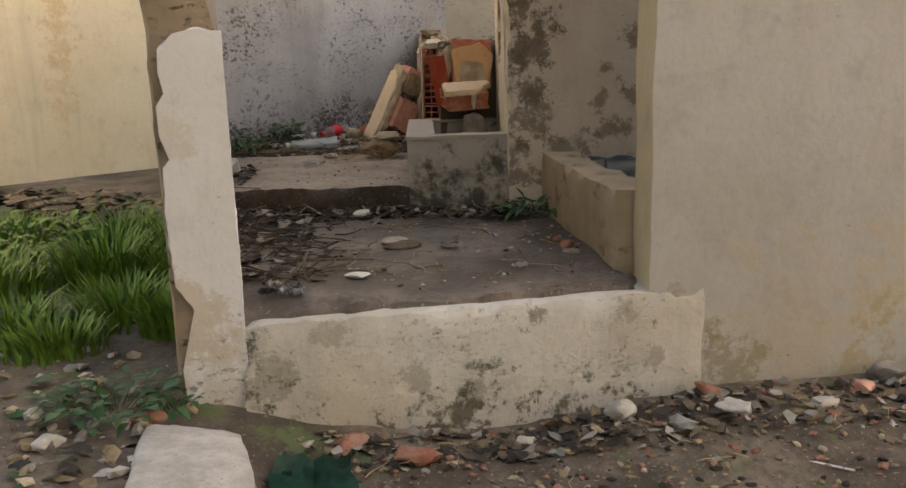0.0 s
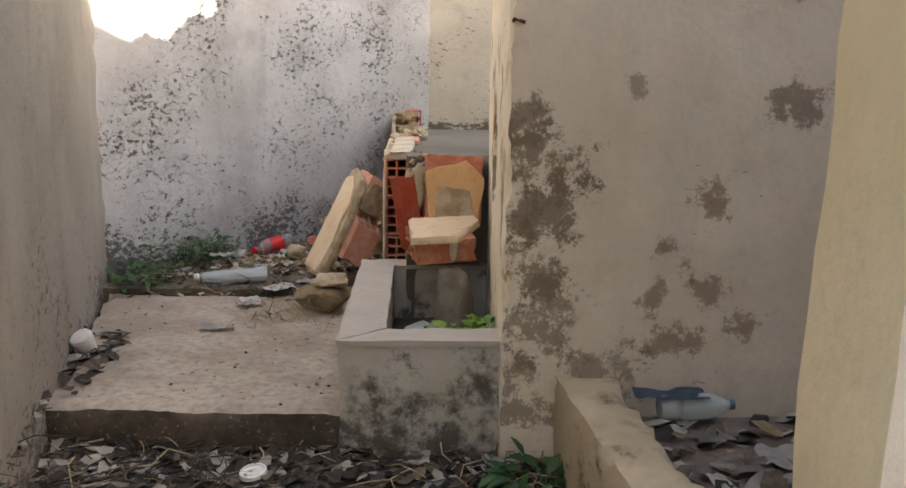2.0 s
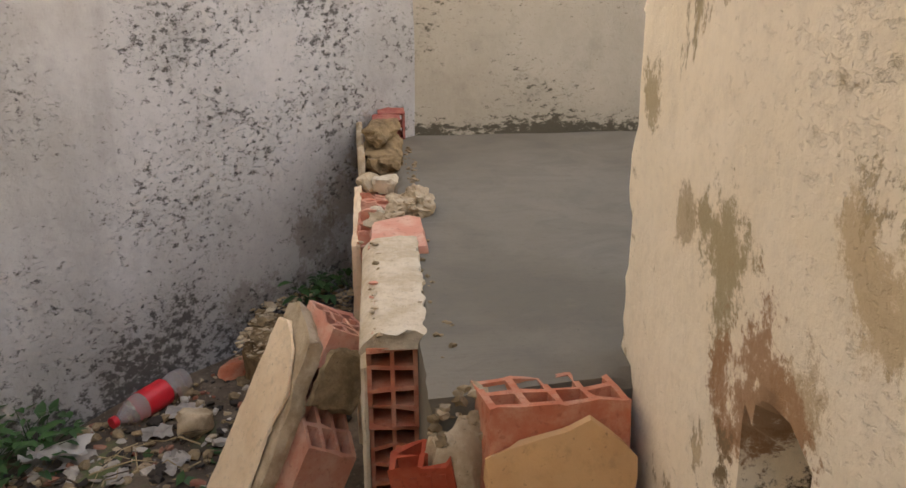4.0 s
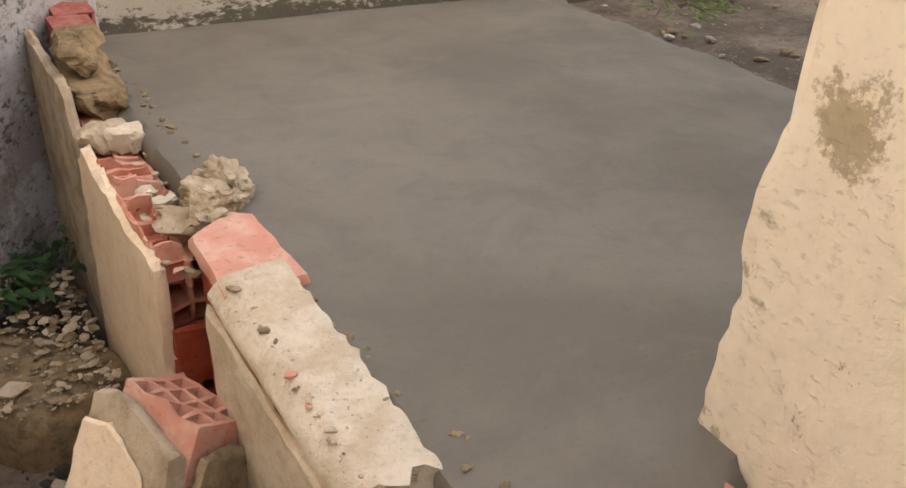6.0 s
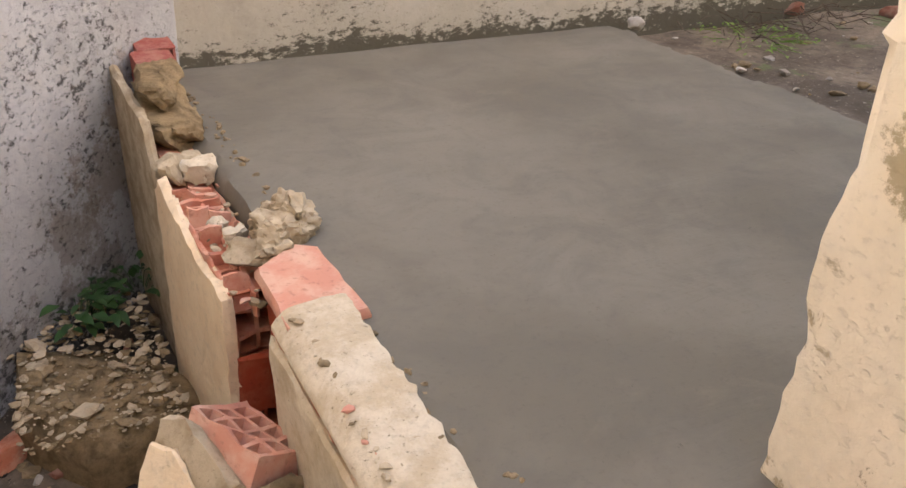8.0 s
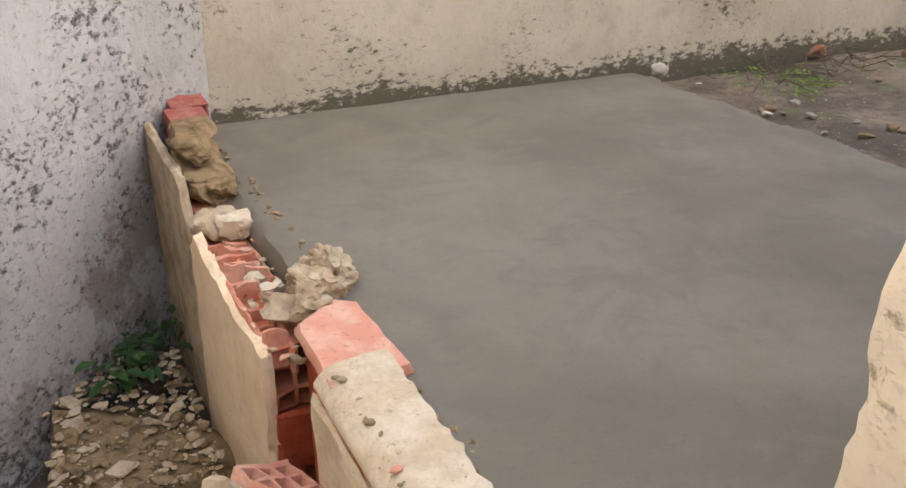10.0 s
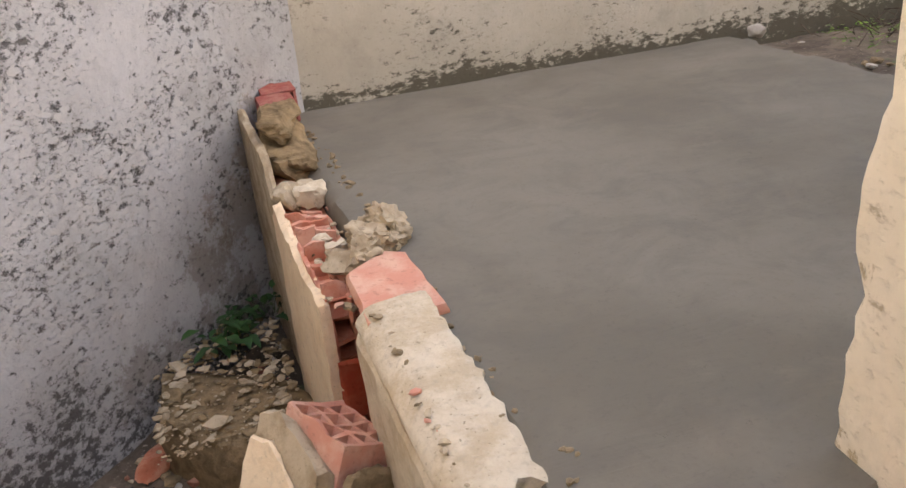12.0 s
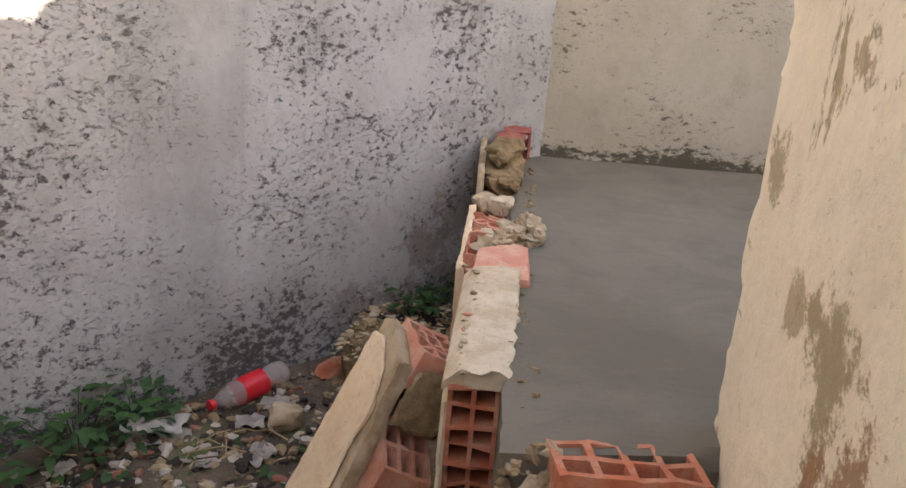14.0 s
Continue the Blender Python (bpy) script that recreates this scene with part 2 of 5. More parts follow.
EARTH = ground_mat("rubble_earth", (0.22, 0.172, 0.13), (0.08, 0.062, 0.046), green=(0.10, 0.12, 0.05))
FLOOR = ground_mat("dirty_wet_floor", (0.215, 0.175, 0.15), (0.075, 0.06, 0.05), gloss=0.5)
# dark tone for the step's front face and the planter soil
DARK_TONE = ground_mat("dark_ground", (0.11, 0.088, 0.07), (0.05, 0.04, 0.032), gloss=0.5)
STEP = ground_mat("muddy_cement", (0.47, 0.40, 0.335), (0.31, 0.25, 0.20), speck=0.72)


DENTS = [(0.38, 6.58), (0.11, 6.32), (0.88, 6.86), (0.20, 6.58), (0.22, 6.66), (0.30, 6.28), (1.0, 7.0), (0.11, 6.67), (0.13, 6.28), (1.25, 7.03), (0.13, 6.25), (0.36, 6.51), (0.35, 6.62), (0.37, 8.03)]


def slab_mat():
    n = Nodes("fresh_grey_cement", 0.9, 0.06)
    c = n.mix(n.ramp(n.noise(1.3, 5, 0.6), 0.35, 0.65), (0.158, 0.143, 0.117), (0.205, 0.187, 0.155))
    c = n.mix(n.math("MULTIPLY", n.ramp(n.noise(5, 7, 0.68, twist=0.8), 0.42, 0.68), 0.5), c, (0.14, 0.13, 0.112))
    c = n.mix(n.math("MULTIPLY", n.ramp(n.noise(3.1, 6, 0.66, shift=(3, 8, 1), twist=0.5), 0.55, 0.72), 0.35), c, (0.225, 0.197, 0.162))
    grit = n.noise(85, 4, 0.7, shift=(1, 7, 0))
    c = n.mix(n.math("MULTIPLY", n.ramp(grit, 0.52, 0.72), 0.22), c, (0.10, 0.09, 0.075))
    pits = n.ramp(n.noise(19, 6, 0.78, shift=(4, 4, 0)), 0.635, 0.72)
    c = n.mix(n.math("MULTIPLY", pits, 0.7), c, (0.105, 0.092, 0.076))
    trowel = n.noise(4, 6, 0.6, (0.35, 2.2, 1), twist=1.2)
    h = n.math("ADD", trowel, n.math("MULTIPLY", grit, 0.12))
    return n.done(c, n.math("SUBTRACT", h, n.math("MULTIPLY", pits, 0.7)), 0.4, 0.012)


def trowel_dents(p):
    """Small pecks and scuffs left in the fresh cement."""
    if p.z < 1.45:
        return Vector((0, 0, 0))
    d = 0.0
    for x, y in DENTS:
        q = ((p.x - x) / 0.03) ** 2 + ((p.y - y) / 0.02) ** 2
        d = max(d, math.exp(-q) * (0.6 + 0.8 * noise.noise(p * 70)))
    return Vector((0, 0, -0.012 * d + 0.003 * noise.noise(p * 2.3)))


SLAB = slab_mat()
MASONRY = plaster("weathered_masonry", (0.36, 0.28, 0.20), (0.26, 0.205, 0.15), mould=(0.12, 0.095, 0.07), speck=0.57, streak=0.6, rough_bump=0.9)


def wobble(p, scale, amp):
    return noise.noise_vector(Vector(p) * scale) * amp


def block(name, quad, z0, z1, material, step=0.12, amp=0.006, wear=0.0, sides=None, seed=0.0, tag="", cat="", kind="structure", soft=True, dent=None):
    """A wall, kerb or slab over four plan corners, with uneven faces and worn edges. sides: other materials by face (0 -u, 1 +u, 2 -v, 3 +v, 4 under, 5 top)."""
    a, b, c, d = [Vector(q) for q in quad]
    nu = max(1, round(((b - a).length + (c - d).length) / 2 / step))
    nv = max(1, round(((d - a).length + (c - b).length) / 2 / step))
    top = z1 if callable(z1) else (lambda x, y: z1)
    nw = max(1, round((top(a.x, a.y) - z0) / step))
    bm = bmesh.new()
    made = {}

    def vert(i, j, k):
        if (i, j, k) not in made:
            u, v, w = i / nu, j / nv, k / nw
            xy = (a * (1 - u) + b * u) * (1 - v) + (d * (1 - u) + c * u) * v
            p = Vector((xy.x, xy.y, z0 + (top(xy.x, xy.y) - z0) * w))
            ends = (i in (0, nu)) + (j in (0, nv)) + (k in (0, nw))
            q = p + Vector((seed, seed * 2, 0))
            p = p + wobble(q, 3.0, amp) + wobble(q, 11.0, amp * 0.6)
            if wear and ends >= 2:
                mid = (a + b + c + d) / 4
                bite = wear * max(0.0, 0.35 + noise.noise(q * 9) + 0.6 * noise.noise(q * 27))
                u_in = Vector(((b - a).x, (b - a).y, 0)).normalized() * ((i == 0) - (i == nu))
                v_in = Vector(((d - a).x, (d - a).y, 0)).normalized() * ((j == 0) - (j == nv))
                w_in = Vector((0, 0, -1.0 if k == nw else 0.0))
                p = p + (u_in + v_in + w_in) * bite
            if dent:
                p = p + dent(p)
            made[(i, j, k)] = bm.verts.new(p)
        return made[(i, j, k)]

    def face(side, *v):
        f = bm.faces.new([vert(*q) for q in v])
        f.material_index = side if sides and side in sides else 6
        f.smooth = soft

    for i in range(nu):
        for k in range(nw):
            face(2, (i, 0, k), (i + 1, 0, k), (i + 1, 0, k + 1), (i, 0, k + 1))
            face(3, (i + 1, nv, k), (i, nv, k), (i, nv, k + 1), (i + 1, nv, k + 1))
    for j in range(nv):
        for k in range(nw):
            face(0, (0, j + 1, k), (0, j, k), (0, j, k + 1), (0, j + 1, k + 1))
            face(1, (nu, j, k), (nu, j + 1, k), (nu, j + 1, k + 1), (nu, j, k + 1))
    for i in range(nu):
        for j in range(nv):
            face(4, (i, j + 1, 0), (i + 1, j + 1, 0), (i + 1, j, 0), (i, j, 0))
            face(5, (i, j, nw), (i + 1, j, nw), (i + 1, j + 1, nw), (i, j + 1, nw))
    bmesh.ops.recalc_face_normals(bm, faces=bm.faces)
    me = bpy.data.meshes.new(name)
    bm.to_mesh(me)
    bm.free()
    for s in range(7):
        me.materials.append(sides[s] if sides and s in sides else material)
    if soft:
        me.set_sharp_from_angle(angle=radians(38))
    return tagged(new(name, me), tag, cat, kind=kind)


def mesh_of(name, bm, material, sharp=38):
    bmesh.ops.recalc_face_normals(bm, faces=bm.faces)
    me = bpy.data.meshes.new(name)
    for f in bm.faces:
        f.smooth = True
    bm.to_mesh(me)
    bm.free()
    for m in (material if isinstance(material, (list, tuple)) else [material]):
        me.materials.append(m)
    me.set_sharp_from_angle(angle=radians(sharp))
    return me


def part(name, bm, material, parent, label="", sharp=38):
    ob = new(name, mesh_of(name, bm, material, sharp))
    ob.parent = parent
    return tagged(ob, label)


def thing(name, m, label, category, group="", kind=""):
    """An Empty at the thing's base, to hold its parts."""
    ob = new(name)
    ob.empty_display_size = 0.05
    ob.matrix_basis = m
    return tagged(ob, label, category, group, kind)


def alone(name, bm, material, m, label, category, group="", kind="", sharp=38):
    ob = new(name, mesh_of(name, bm, material, sharp))
    ob.matrix_basis = m
    return tagged(ob, label, category, group, kind)


# ---- the large structure ----
JAMB_OUT, JAMB_IN = (0.700, 2.985), (0.697, 3.255)
BACK_L, CORNER = (-1.870, 6.715), (-0.065, 8.560)


def ground_height(x, y):
    """Outside ground: higher on the grassy side, lowest before the sill, rising a little against the walls."""
    left = 0.5 - 0.5 * math.tanh((x + 0.72) * 4.5)
    z = 0.055 + 0.19 * left + 0.07 * max(0.0, min(1.0, x - 0.1))
    z += 0.05 * math.exp(-((y - 2.75) / 0.35) ** 2) * (1 - left) * min(1.0, abs(x) + 0.2)
    near = math.exp(-((x / 5) ** 2 + ((y - 3) / 6) ** 2))
    z += 0.03 * near * noise.noise(Vector((x, y, 0)) * 2.2) + 0.025 * near * noise.noise(Vector((x, y, 3)) * 7)
    return z


def ground():
    xs = [-2000, -400, -80, -25, -12] + [-8 + 0.4 * i for i in range(12)] + [-3.2 + 0.07 * i for i in range(86)] + [2.9 + 0.5 * i for i in range(10)] + [12, 25, 80, 400, 2000]
    ys = [-2000, -400, -80, -20, -8] + [-5 + 0.5 * i for i in range(12)] + [1.0 + 0.07 * i for i in range(50)] + [4.6 + 0.4 * i for i in range(18)] + [14, 20, 80, 400, 2000]
    bm = bmesh.new()
    grid = [[bm.verts.new((x, y, ground_height(x, y))) for x in xs] for y in ys]
    for j in range(len(ys) - 1):
        for i in range(len(xs) - 1):
            bm.faces.new((grid[j][i], grid[j][i + 1], grid[j + 1][i + 1], grid[j + 1][i]))
    ob = new("ground", mesh_of("ground", bm, EARTH))
    tagged(ob, "trodden brown earth with rubble and sparse grass", "ground", kind="structure")


ground()

# front wall with its open doorway: sill, tall right part
block("wall_front", [JAMB_OUT, (9.0, 4.32), (9.0, 4.58), JAMB_IN], -0.3, 4.55, FRONT_WALL, 0.11, 0.006, 0.012, sides={0: JAMB}, tag="pale grey rendered wall with a yellow jamb", cat="wall")
# unseen beam, added so its shadow covers the left wall's sunlit triangle
block("door_shade_beam", [(-0.985, 2.73), (0.697, 2.987), (0.694, 3.25), (-1.0, 3.0)], 2.9, 3.38, FRONT_WALL, 0.12, 0.006, 0.012, tag="unseen pale grey beam added over the open doorway for shade", cat="lintel")
block("door_sill", [(-0.755, 2.760), (0.915, 3.014), (0.915, 3.2), (-0.82, 3.03)], -0.3, lambda x, y: 0.505 + 0.025 * (x + 0.75) / 1.4, SILL_WALL, 0.045, 0.008, 0.022, tag="crumbling white-rendered door sill", cat="sill")

# left wall: broken end with masonry showing, drab inside
block("wall_left", [(-0.985, 2.752), (-0.757, 2.787), BACK_L, (-2.12, 6.76)], -0.3, 4.2, LEFT_WALL, 0.10, 0.007, 0.03, sides={2: MASONRY, 0: MASONRY}, tag="drab plastered wall with a broken masonry end", cat="wall")

# back wall, slanting, and the cream wall past the corner
block("wall_back_grey", [(-1.99, 6.592), CORNER, (-0.24, 8.76), (-2.16, 6.77)], -0.3, 4.2, GREY_WALL, 0.11, 0.006, tag="bluish grey limewashed wall speckled with black mould", cat="wall")
block("wall_back_cream", [CORNER, (10.0, 8.66), (10.0, 8.88), (-0.2, 8.78)], -0.3, 3.2, CREAM_WALL, 0.11, 0.006, tag="cream limewashed wall with mould along its foot", cat="wall")


# unseen wall top; height and bumps made up to shape the sun patch's edge
def shadow_edge_top(x, y):
    return 3.34 + 0.10 * noise.noise(Vector((x * 4, y * 4, 0))) + 0.05 * noise.noise(Vector((x * 13, y * 13, 5)))


def knocked_hole(p):
    """A knocked-out hole in the peeling side, taller than wide, with a ragged channel below it."""
    if p.x > 0.36:
        return Vector((0, 0, 0))
    d = ((p.y - 5.44) / 0.10) ** 2 + ((p.z - 1.60) / 0.13) ** 2
    e = ((p.y - 5.45) / 0.09) ** 2 + ((p.z - 1.42) / 0.13) ** 2
    rag = 1 + 0.5 * noise.noise(p * 31)
    return Vector((0.34 * max(0.0, min(0.5, 1 - d * rag)) + 0.035 * max(0.0, 1 - e * rag), 0, 0))


# mass between court and slab: buff front, peeling side
block("wall_middle", [(0.292, 4.665), (1.55, 4.71), (1.55, 6.18), (0.300, 6.152)], -0.3, shadow_edge_top, POST_WALL, 0.03, 0.006, 0.022, sides={2: BROWN_WALL}, dent=knocked_hole, tag="buff plaster wall with a peeling cream side", cat="wall")
# unseen taller stretch, added to keep sun off the cream wall and corner
block("wall_middle_shade", [(1.55, 4.71), (10.0, 4.98), (10.0, 6.4), (1.55, 6.18)], -0.3, 4.5, BROWN_WALL, 0.25, 0.006, tag="unseen tall buff wall added to shade the cream wall", cat="wall")

# boundary wall beyond the grass, and an unseen wall added to shade the front
block("wall_boundary", [(-9.5, 3.4), (-1.2, 11.75), (-1.37, 11.92), (-9.7, 3.55)], -0.3, 3.4, FAR_WALL, 0.3, 0.006, tag="warm cream boundary wall with rusty runs", cat="wall")
block("wall_sun_block", [(-14, -3.6), (14, -3.6), (14, -3.0), (-14, -3.0)], -0.3, 7.4, FAR_WALL, 0.6, 0.01, tag="unseen plain cream wall added opposite to block the sun", cat="wall")

# floors
FLOOR_Z, STEP_Z, SLAB_Z = 0.55, 0.69, 1.50
block("floor", [(-0.79, 2.80), (0.695, 3.03), (0.56, 4.7), (-1.30, 4.76)], 0.2, lambda x, y: FLOOR_Z + 0.02 * noise.noise(Vector((x * 2.5, y * 2.5, 1))), FLOOR, 0.06, 0.007, 0.03, tag="dirty wet cement floor strewn with litter", cat="floor")
block("step", [(-1.33, 4.75), (-0.25, 4.72), (0.30, 6.4), (-1.75, 6.4)], 0.2, lambda x, y: STEP_Z + 0.012 * noise.noise(Vector((x * 3, y * 3, 4))), STEP, 0.05, 0.006, 0.02, sides={2: DARK_TONE}, tag="raised muddy cement step", cat="step")
block("floor_upper", [(-1.8, 6.4), (0.3, 6.4), (0.3, 8.7), (-1.3, 8.3)], 0.2, lambda x, y: STEP_Z + 0.03 + 0.05 * max(0.0, y - 7.0) + 0.02 * noise.noise(Vector((x * 5, y * 5, 2))), EARTH, 0.07, 0.01, tag="earth heap along the back wall", cat="ground")
block("floor_side", [(0.66, 3.3), (6.0, 4.1), (6.0, 4.85), (0.62, 4.66)], 0.2, 0.72, FLOOR, 0.09, 0.015, tag="littered earth behind the kerb", cat="floor")
block("cement_slab", [(-0.10, 5.965), (1.84, 6.31), (1.86, 8.6), (-0.20, 8.6)], 0.5, SLAB_Z, SLAB, 0.032, 0.003, 0.02, dent=trowel_dents, tag="freshly levelled smooth grey cement slab", cat="slab")
block("ground_upper", [(1.84, 6.2), (10.0, 6.4), (10.0, 8.7), (1.86, 8.6)], 0.2, lambda x, y: 1.44 + 0.03 * noise.noise(Vector((x * 2, y * 2, 0))), EARTH, 0.09, 0.012, tag="mossy earth beyond the cement slab", cat="ground")
block("low_kerb", [(0.625, 3.26), (0.80, 3.28), (0.68, 4.68), (0.475, 4.68)], 0.4, 0.866, KERB, 0.045, 0.009, 0.02, tag="low mud-stained kerb wall", cat="kerb")


# ---- materials of the loose things ----
def clay(name, hot, dusty):
    n = Nodes(name, 0.88, 0.2)
    c = n.mix(n.ramp(n.noise(14, 6, 0.65), 0.38, 0.66), hot, dusty)
    c = n.mix(n.math("MULTIPLY", n.ramp(n.noise(70, 4, 0.6), 0.55, 0.7), 0.5), c, tuple(v * 0.6 for v in hot))
    return n.done(c, n.noise(40, 6, 0.7), 0.4, 0.006)


def crust(name, base, dark, scale=9.0, lo=0.36, hi=0.66, bump=0.8):
    n = Nodes(name, 0.93, 0.15)
    f = n.noise(scale, 8, 0.68)
    g = n.noise(scale * 6, 6, 0.65, shift=(3, 3, 3))
    c = n.mix(n.ramp(f, lo, hi), dark, base)
    c = n.mix(n.math("MULTIPLY", n.ramp(g, 0.5, 0.72), 0.45), c, tuple(v * 0.6 for v in base))
    pits = n.ramp(n.noise(scale * 11, 4, 0.7, shift=(8, 1, 5)), 0.62, 0.70)
    c = n.mix(n.math("MULTIPLY", pits, 0.6), c, tuple(v * 0.4 for v in dark))
    h = n.math("ADD", f, n.math("MULTIPLY", g, 0.4))
    return n.done(c, n.math("SUBTRACT", h, n.math("MULTIPLY", pits, 0.3)), bump, 0.012)


BRICK = clay("red_clay", (0.47, 0.155, 0.09), (0.55, 0.29, 0.20))
DUSTY_PINK = clay("dusty_pink_brown_clay", (0.43, 0.19, 0.13), (0.47, 0.27, 0.20))
PINK = clay("pink_dusty_clay", (0.58, 0.27, 0.20), (0.62, 0.38, 0.29))
DEEP = clay("deep_red_clay", (0.34, 0.06, 0.03), (0.38, 0.10, 0.055))
CREAM_CHUNK = crust("cream_plaster_face", (0.79, 0.64, 0.46), (0.71, 0.54, 0.36), 7, 0.3, 0.6, 0.6)
ORANGE_CHUNK = crust("orange_plaster_face", (0.66, 0.42, 0.22), (0.60, 0.36, 0.18), 5, 0.3, 0.55, 0.3)
PALE_CRUST = crust("pale_mortar", (0.64, 0.56, 0.44), (0.50, 0.41, 0.29), 10, 0.34, 0.6)
TAN_CRUST = crust("tan_mortar", (0.52, 0.43, 0.31), (0.34, 0.26, 0.17), 11, 0.36, 0.62)
BROWN_CRUST = crust("brown_mud_mortar", (0.33, 0.25, 0.155), (0.19, 0.14, 0.085), 14, 0.36, 0.62, 1.0)
SALMON = clay("salmon_clay", (0.55, 0.215, 0.145), (0.63, 0.36, 0.27))
DUSTY_RED = clay("dusty_red_clay", (0.28, 0.075, 0.062), (0.36, 0.16, 0.13))
MUD_LAYERS = crust("layered_mud_mortar", (0.31, 0.225, 0.13), (0.155, 0.11, 0.062), 17, 0.34, 0.62, 1.0)
DULL_BRICK = clay("dusty_dull_clay", (0.27, 0.105, 0.07), (0.33, 0.19, 0.14))
STONE = crust("grey_stone", (0.36, 0.33, 0.29), (0.24, 0.21, 0.18), 8)
STONE_PALE = crust("pale_stone", (0.56, 0.52, 0.47), (0.40, 0.36, 0.31), 8)
PAPER = plain("dirty_white_paper", (0.62, 0.58, 0.54), 0.75, vary=0.3)
WHITE = plain("white_plastic", (0.70, 0.68, 0.66), 0.4, 0.5, 0.12)
TWIG = plain("dry_twig", (0.15, 0.115, 0.085), 0.9, vary=0.5)
STRAW = plain("straw", (0.47, 0.37, 0.22), 0.85, vary=0.35)
DARK_DIRT = plain("dark_wet_litter", (0.045, 0.036, 0.03), 0.75, vary=0.4)
CHIPS = plain("litter_scraps", (0.38, 0.34, 0.30), 0.85, vary=0.5, scale=6)
RED_PLASTIC = plain("red_plastic", (0.62, 0.02, 0.035), 0.35, 0.5, 0.1)
BLUE_PLASTIC = plain("dull_blue_plastic", (0.10, 0.15, 0.20), 0.5, 0.4, 0.3)
GREEN_SHEET = plain("dark_green_plastic", (0.015, 0.09, 0.055), 0.5, 0.4, 0.4)
COLA = plain("dark_cola", (0.03, 0.012, 0.008), 0.15, 0.5, 0.2)


def leafy(name, a, b):
    n = Nodes(name, 0.55, 0.4)
    c = n.mix(n.ramp(n.noise(9, 4, 0.6), 0.35, 0.65), a, b)
    isl = n.t.nodes.new("ShaderNodeNewGeometry").outputs["Random Per Island"]
    c = n.mix(n.math("MULTIPLY", isl, 0.5), c, tuple(v * 1.3 for v in b))
    n.b.inputs["Transmission Weight"].default_value = 0.0
    return n.done(c)


LEAF = leafy("weed_leaf", (0.014, 0.045, 0.012), (0.032, 0.085, 0.022))
GRASS = leafy("grass_blade", (0.06, 0.13, 0.014), (0.15, 0.265, 0.032))


def glass_plastic(name, clear, colour):
    n = Nodes(name, 0.15, 0.5)
    n.b.inputs["Transmission Weight"].default_value = clear
    n.b.inputs["IOR"].default_value = 1.2
    return n.done(colour)


CLEAR = glass_plastic("clear_plastic", 0.62, (0.80, 0.87, 0.90))
DIM_CLEAR = glass_plastic("stained_clear_plastic", 0.75, (0.70, 0.66, 0.66))


# ---- shapes ----
def frame_of(o, x, z):
    """A pose at o with local x along x and local z nearest to z."""
    x = Vector(x).normalized()
    y = Vector(z).cross(x).normalized()
    return Matrix.Translation(o) @ Matrix((x, y, x.cross(y))).transposed().to_4x4()


def hollow(bm, L, W, H, nx, nz, wall=0.009, ragged=0.0, m=Matrix(), seed=0.0, mat=0, slant=0.0, tilt=0.0):
    """A hollow clay brick, length along local x, cells across y (nx) and z (nz). ragged: how far its ends are broken back; slant, tilt: the far end's slope along z and across y."""
    def lines(size, n):
        c = (size - wall * (n + 1)) / n
        out, p = [], 0.0
        for _ in range(n):
            out += [p, p + wall]
            p += wall + c
        return out + [p, p + wall]
    ys, zs = lines(W, nx), lines(H, nz)
    ends = []
    for s in (0, 1):
        rows = []
        for j, z in enumerate(zs):
            row = []
            for i, y in enumerate(ys):
                q = Vector((y * 17 + seed, z * 17, s * 5.0))
                back = ragged * max(0.0, 0.5 + 1.1 * noise.noise(q) + 0.5 * noise.noise(q * 3))
                x = L - back + slant * (z - H) - tilt * y / W if s else back
                row.append(bm.verts.new(m @ Vector((x, y - W / 2, z))))
            rows.append(row)
        ends.append(rows)
    ny_, nz_ = len(ys), len(zs)

    def f(*v):
        bm.faces.new(v).material_index = mat
    for s in (0, 1):
        for j in range(nz_ - 1):
            for i in range(ny_ - 1):
                if i % 2 == 1 and j % 2 == 1:
                    continue
                e = ends[s]
                f(e[j][i], e[j][i + 1], e[j + 1][i + 1], e[j + 1][i])
    a, b = ends
    for j in range(nz_ - 1):
        f(a[j][0], b[j][0], b[j + 1][0], a[j + 1][0])
        f(a[j][-1], b[j][-1], b[j + 1][-1], a[j + 1][-1])
    for i in range(ny_ - 1):
        f(a[0][i], b[0][i], b[0][i + 1], a[0][i + 1])
        f(a[-1][i], b[-1][i], b[-1][i + 1], a[-1][i + 1])
    for j in range(1, nz_ - 1, 2):
        for i in range(1, ny_ - 1, 2):
            f(a[j][i], b[j][i], b[j][i + 1], a[j][i + 1])
            f(a[j + 1][i], b[j + 1][i], b[j + 1][i + 1], a[j + 1][i + 1])
            f(a[j][i], b[j][i], b[j + 1][i], a[j + 1][i])
            f(a[j][i + 1], b[j][i + 1], b[j + 1][i + 1], a[j + 1][i + 1])


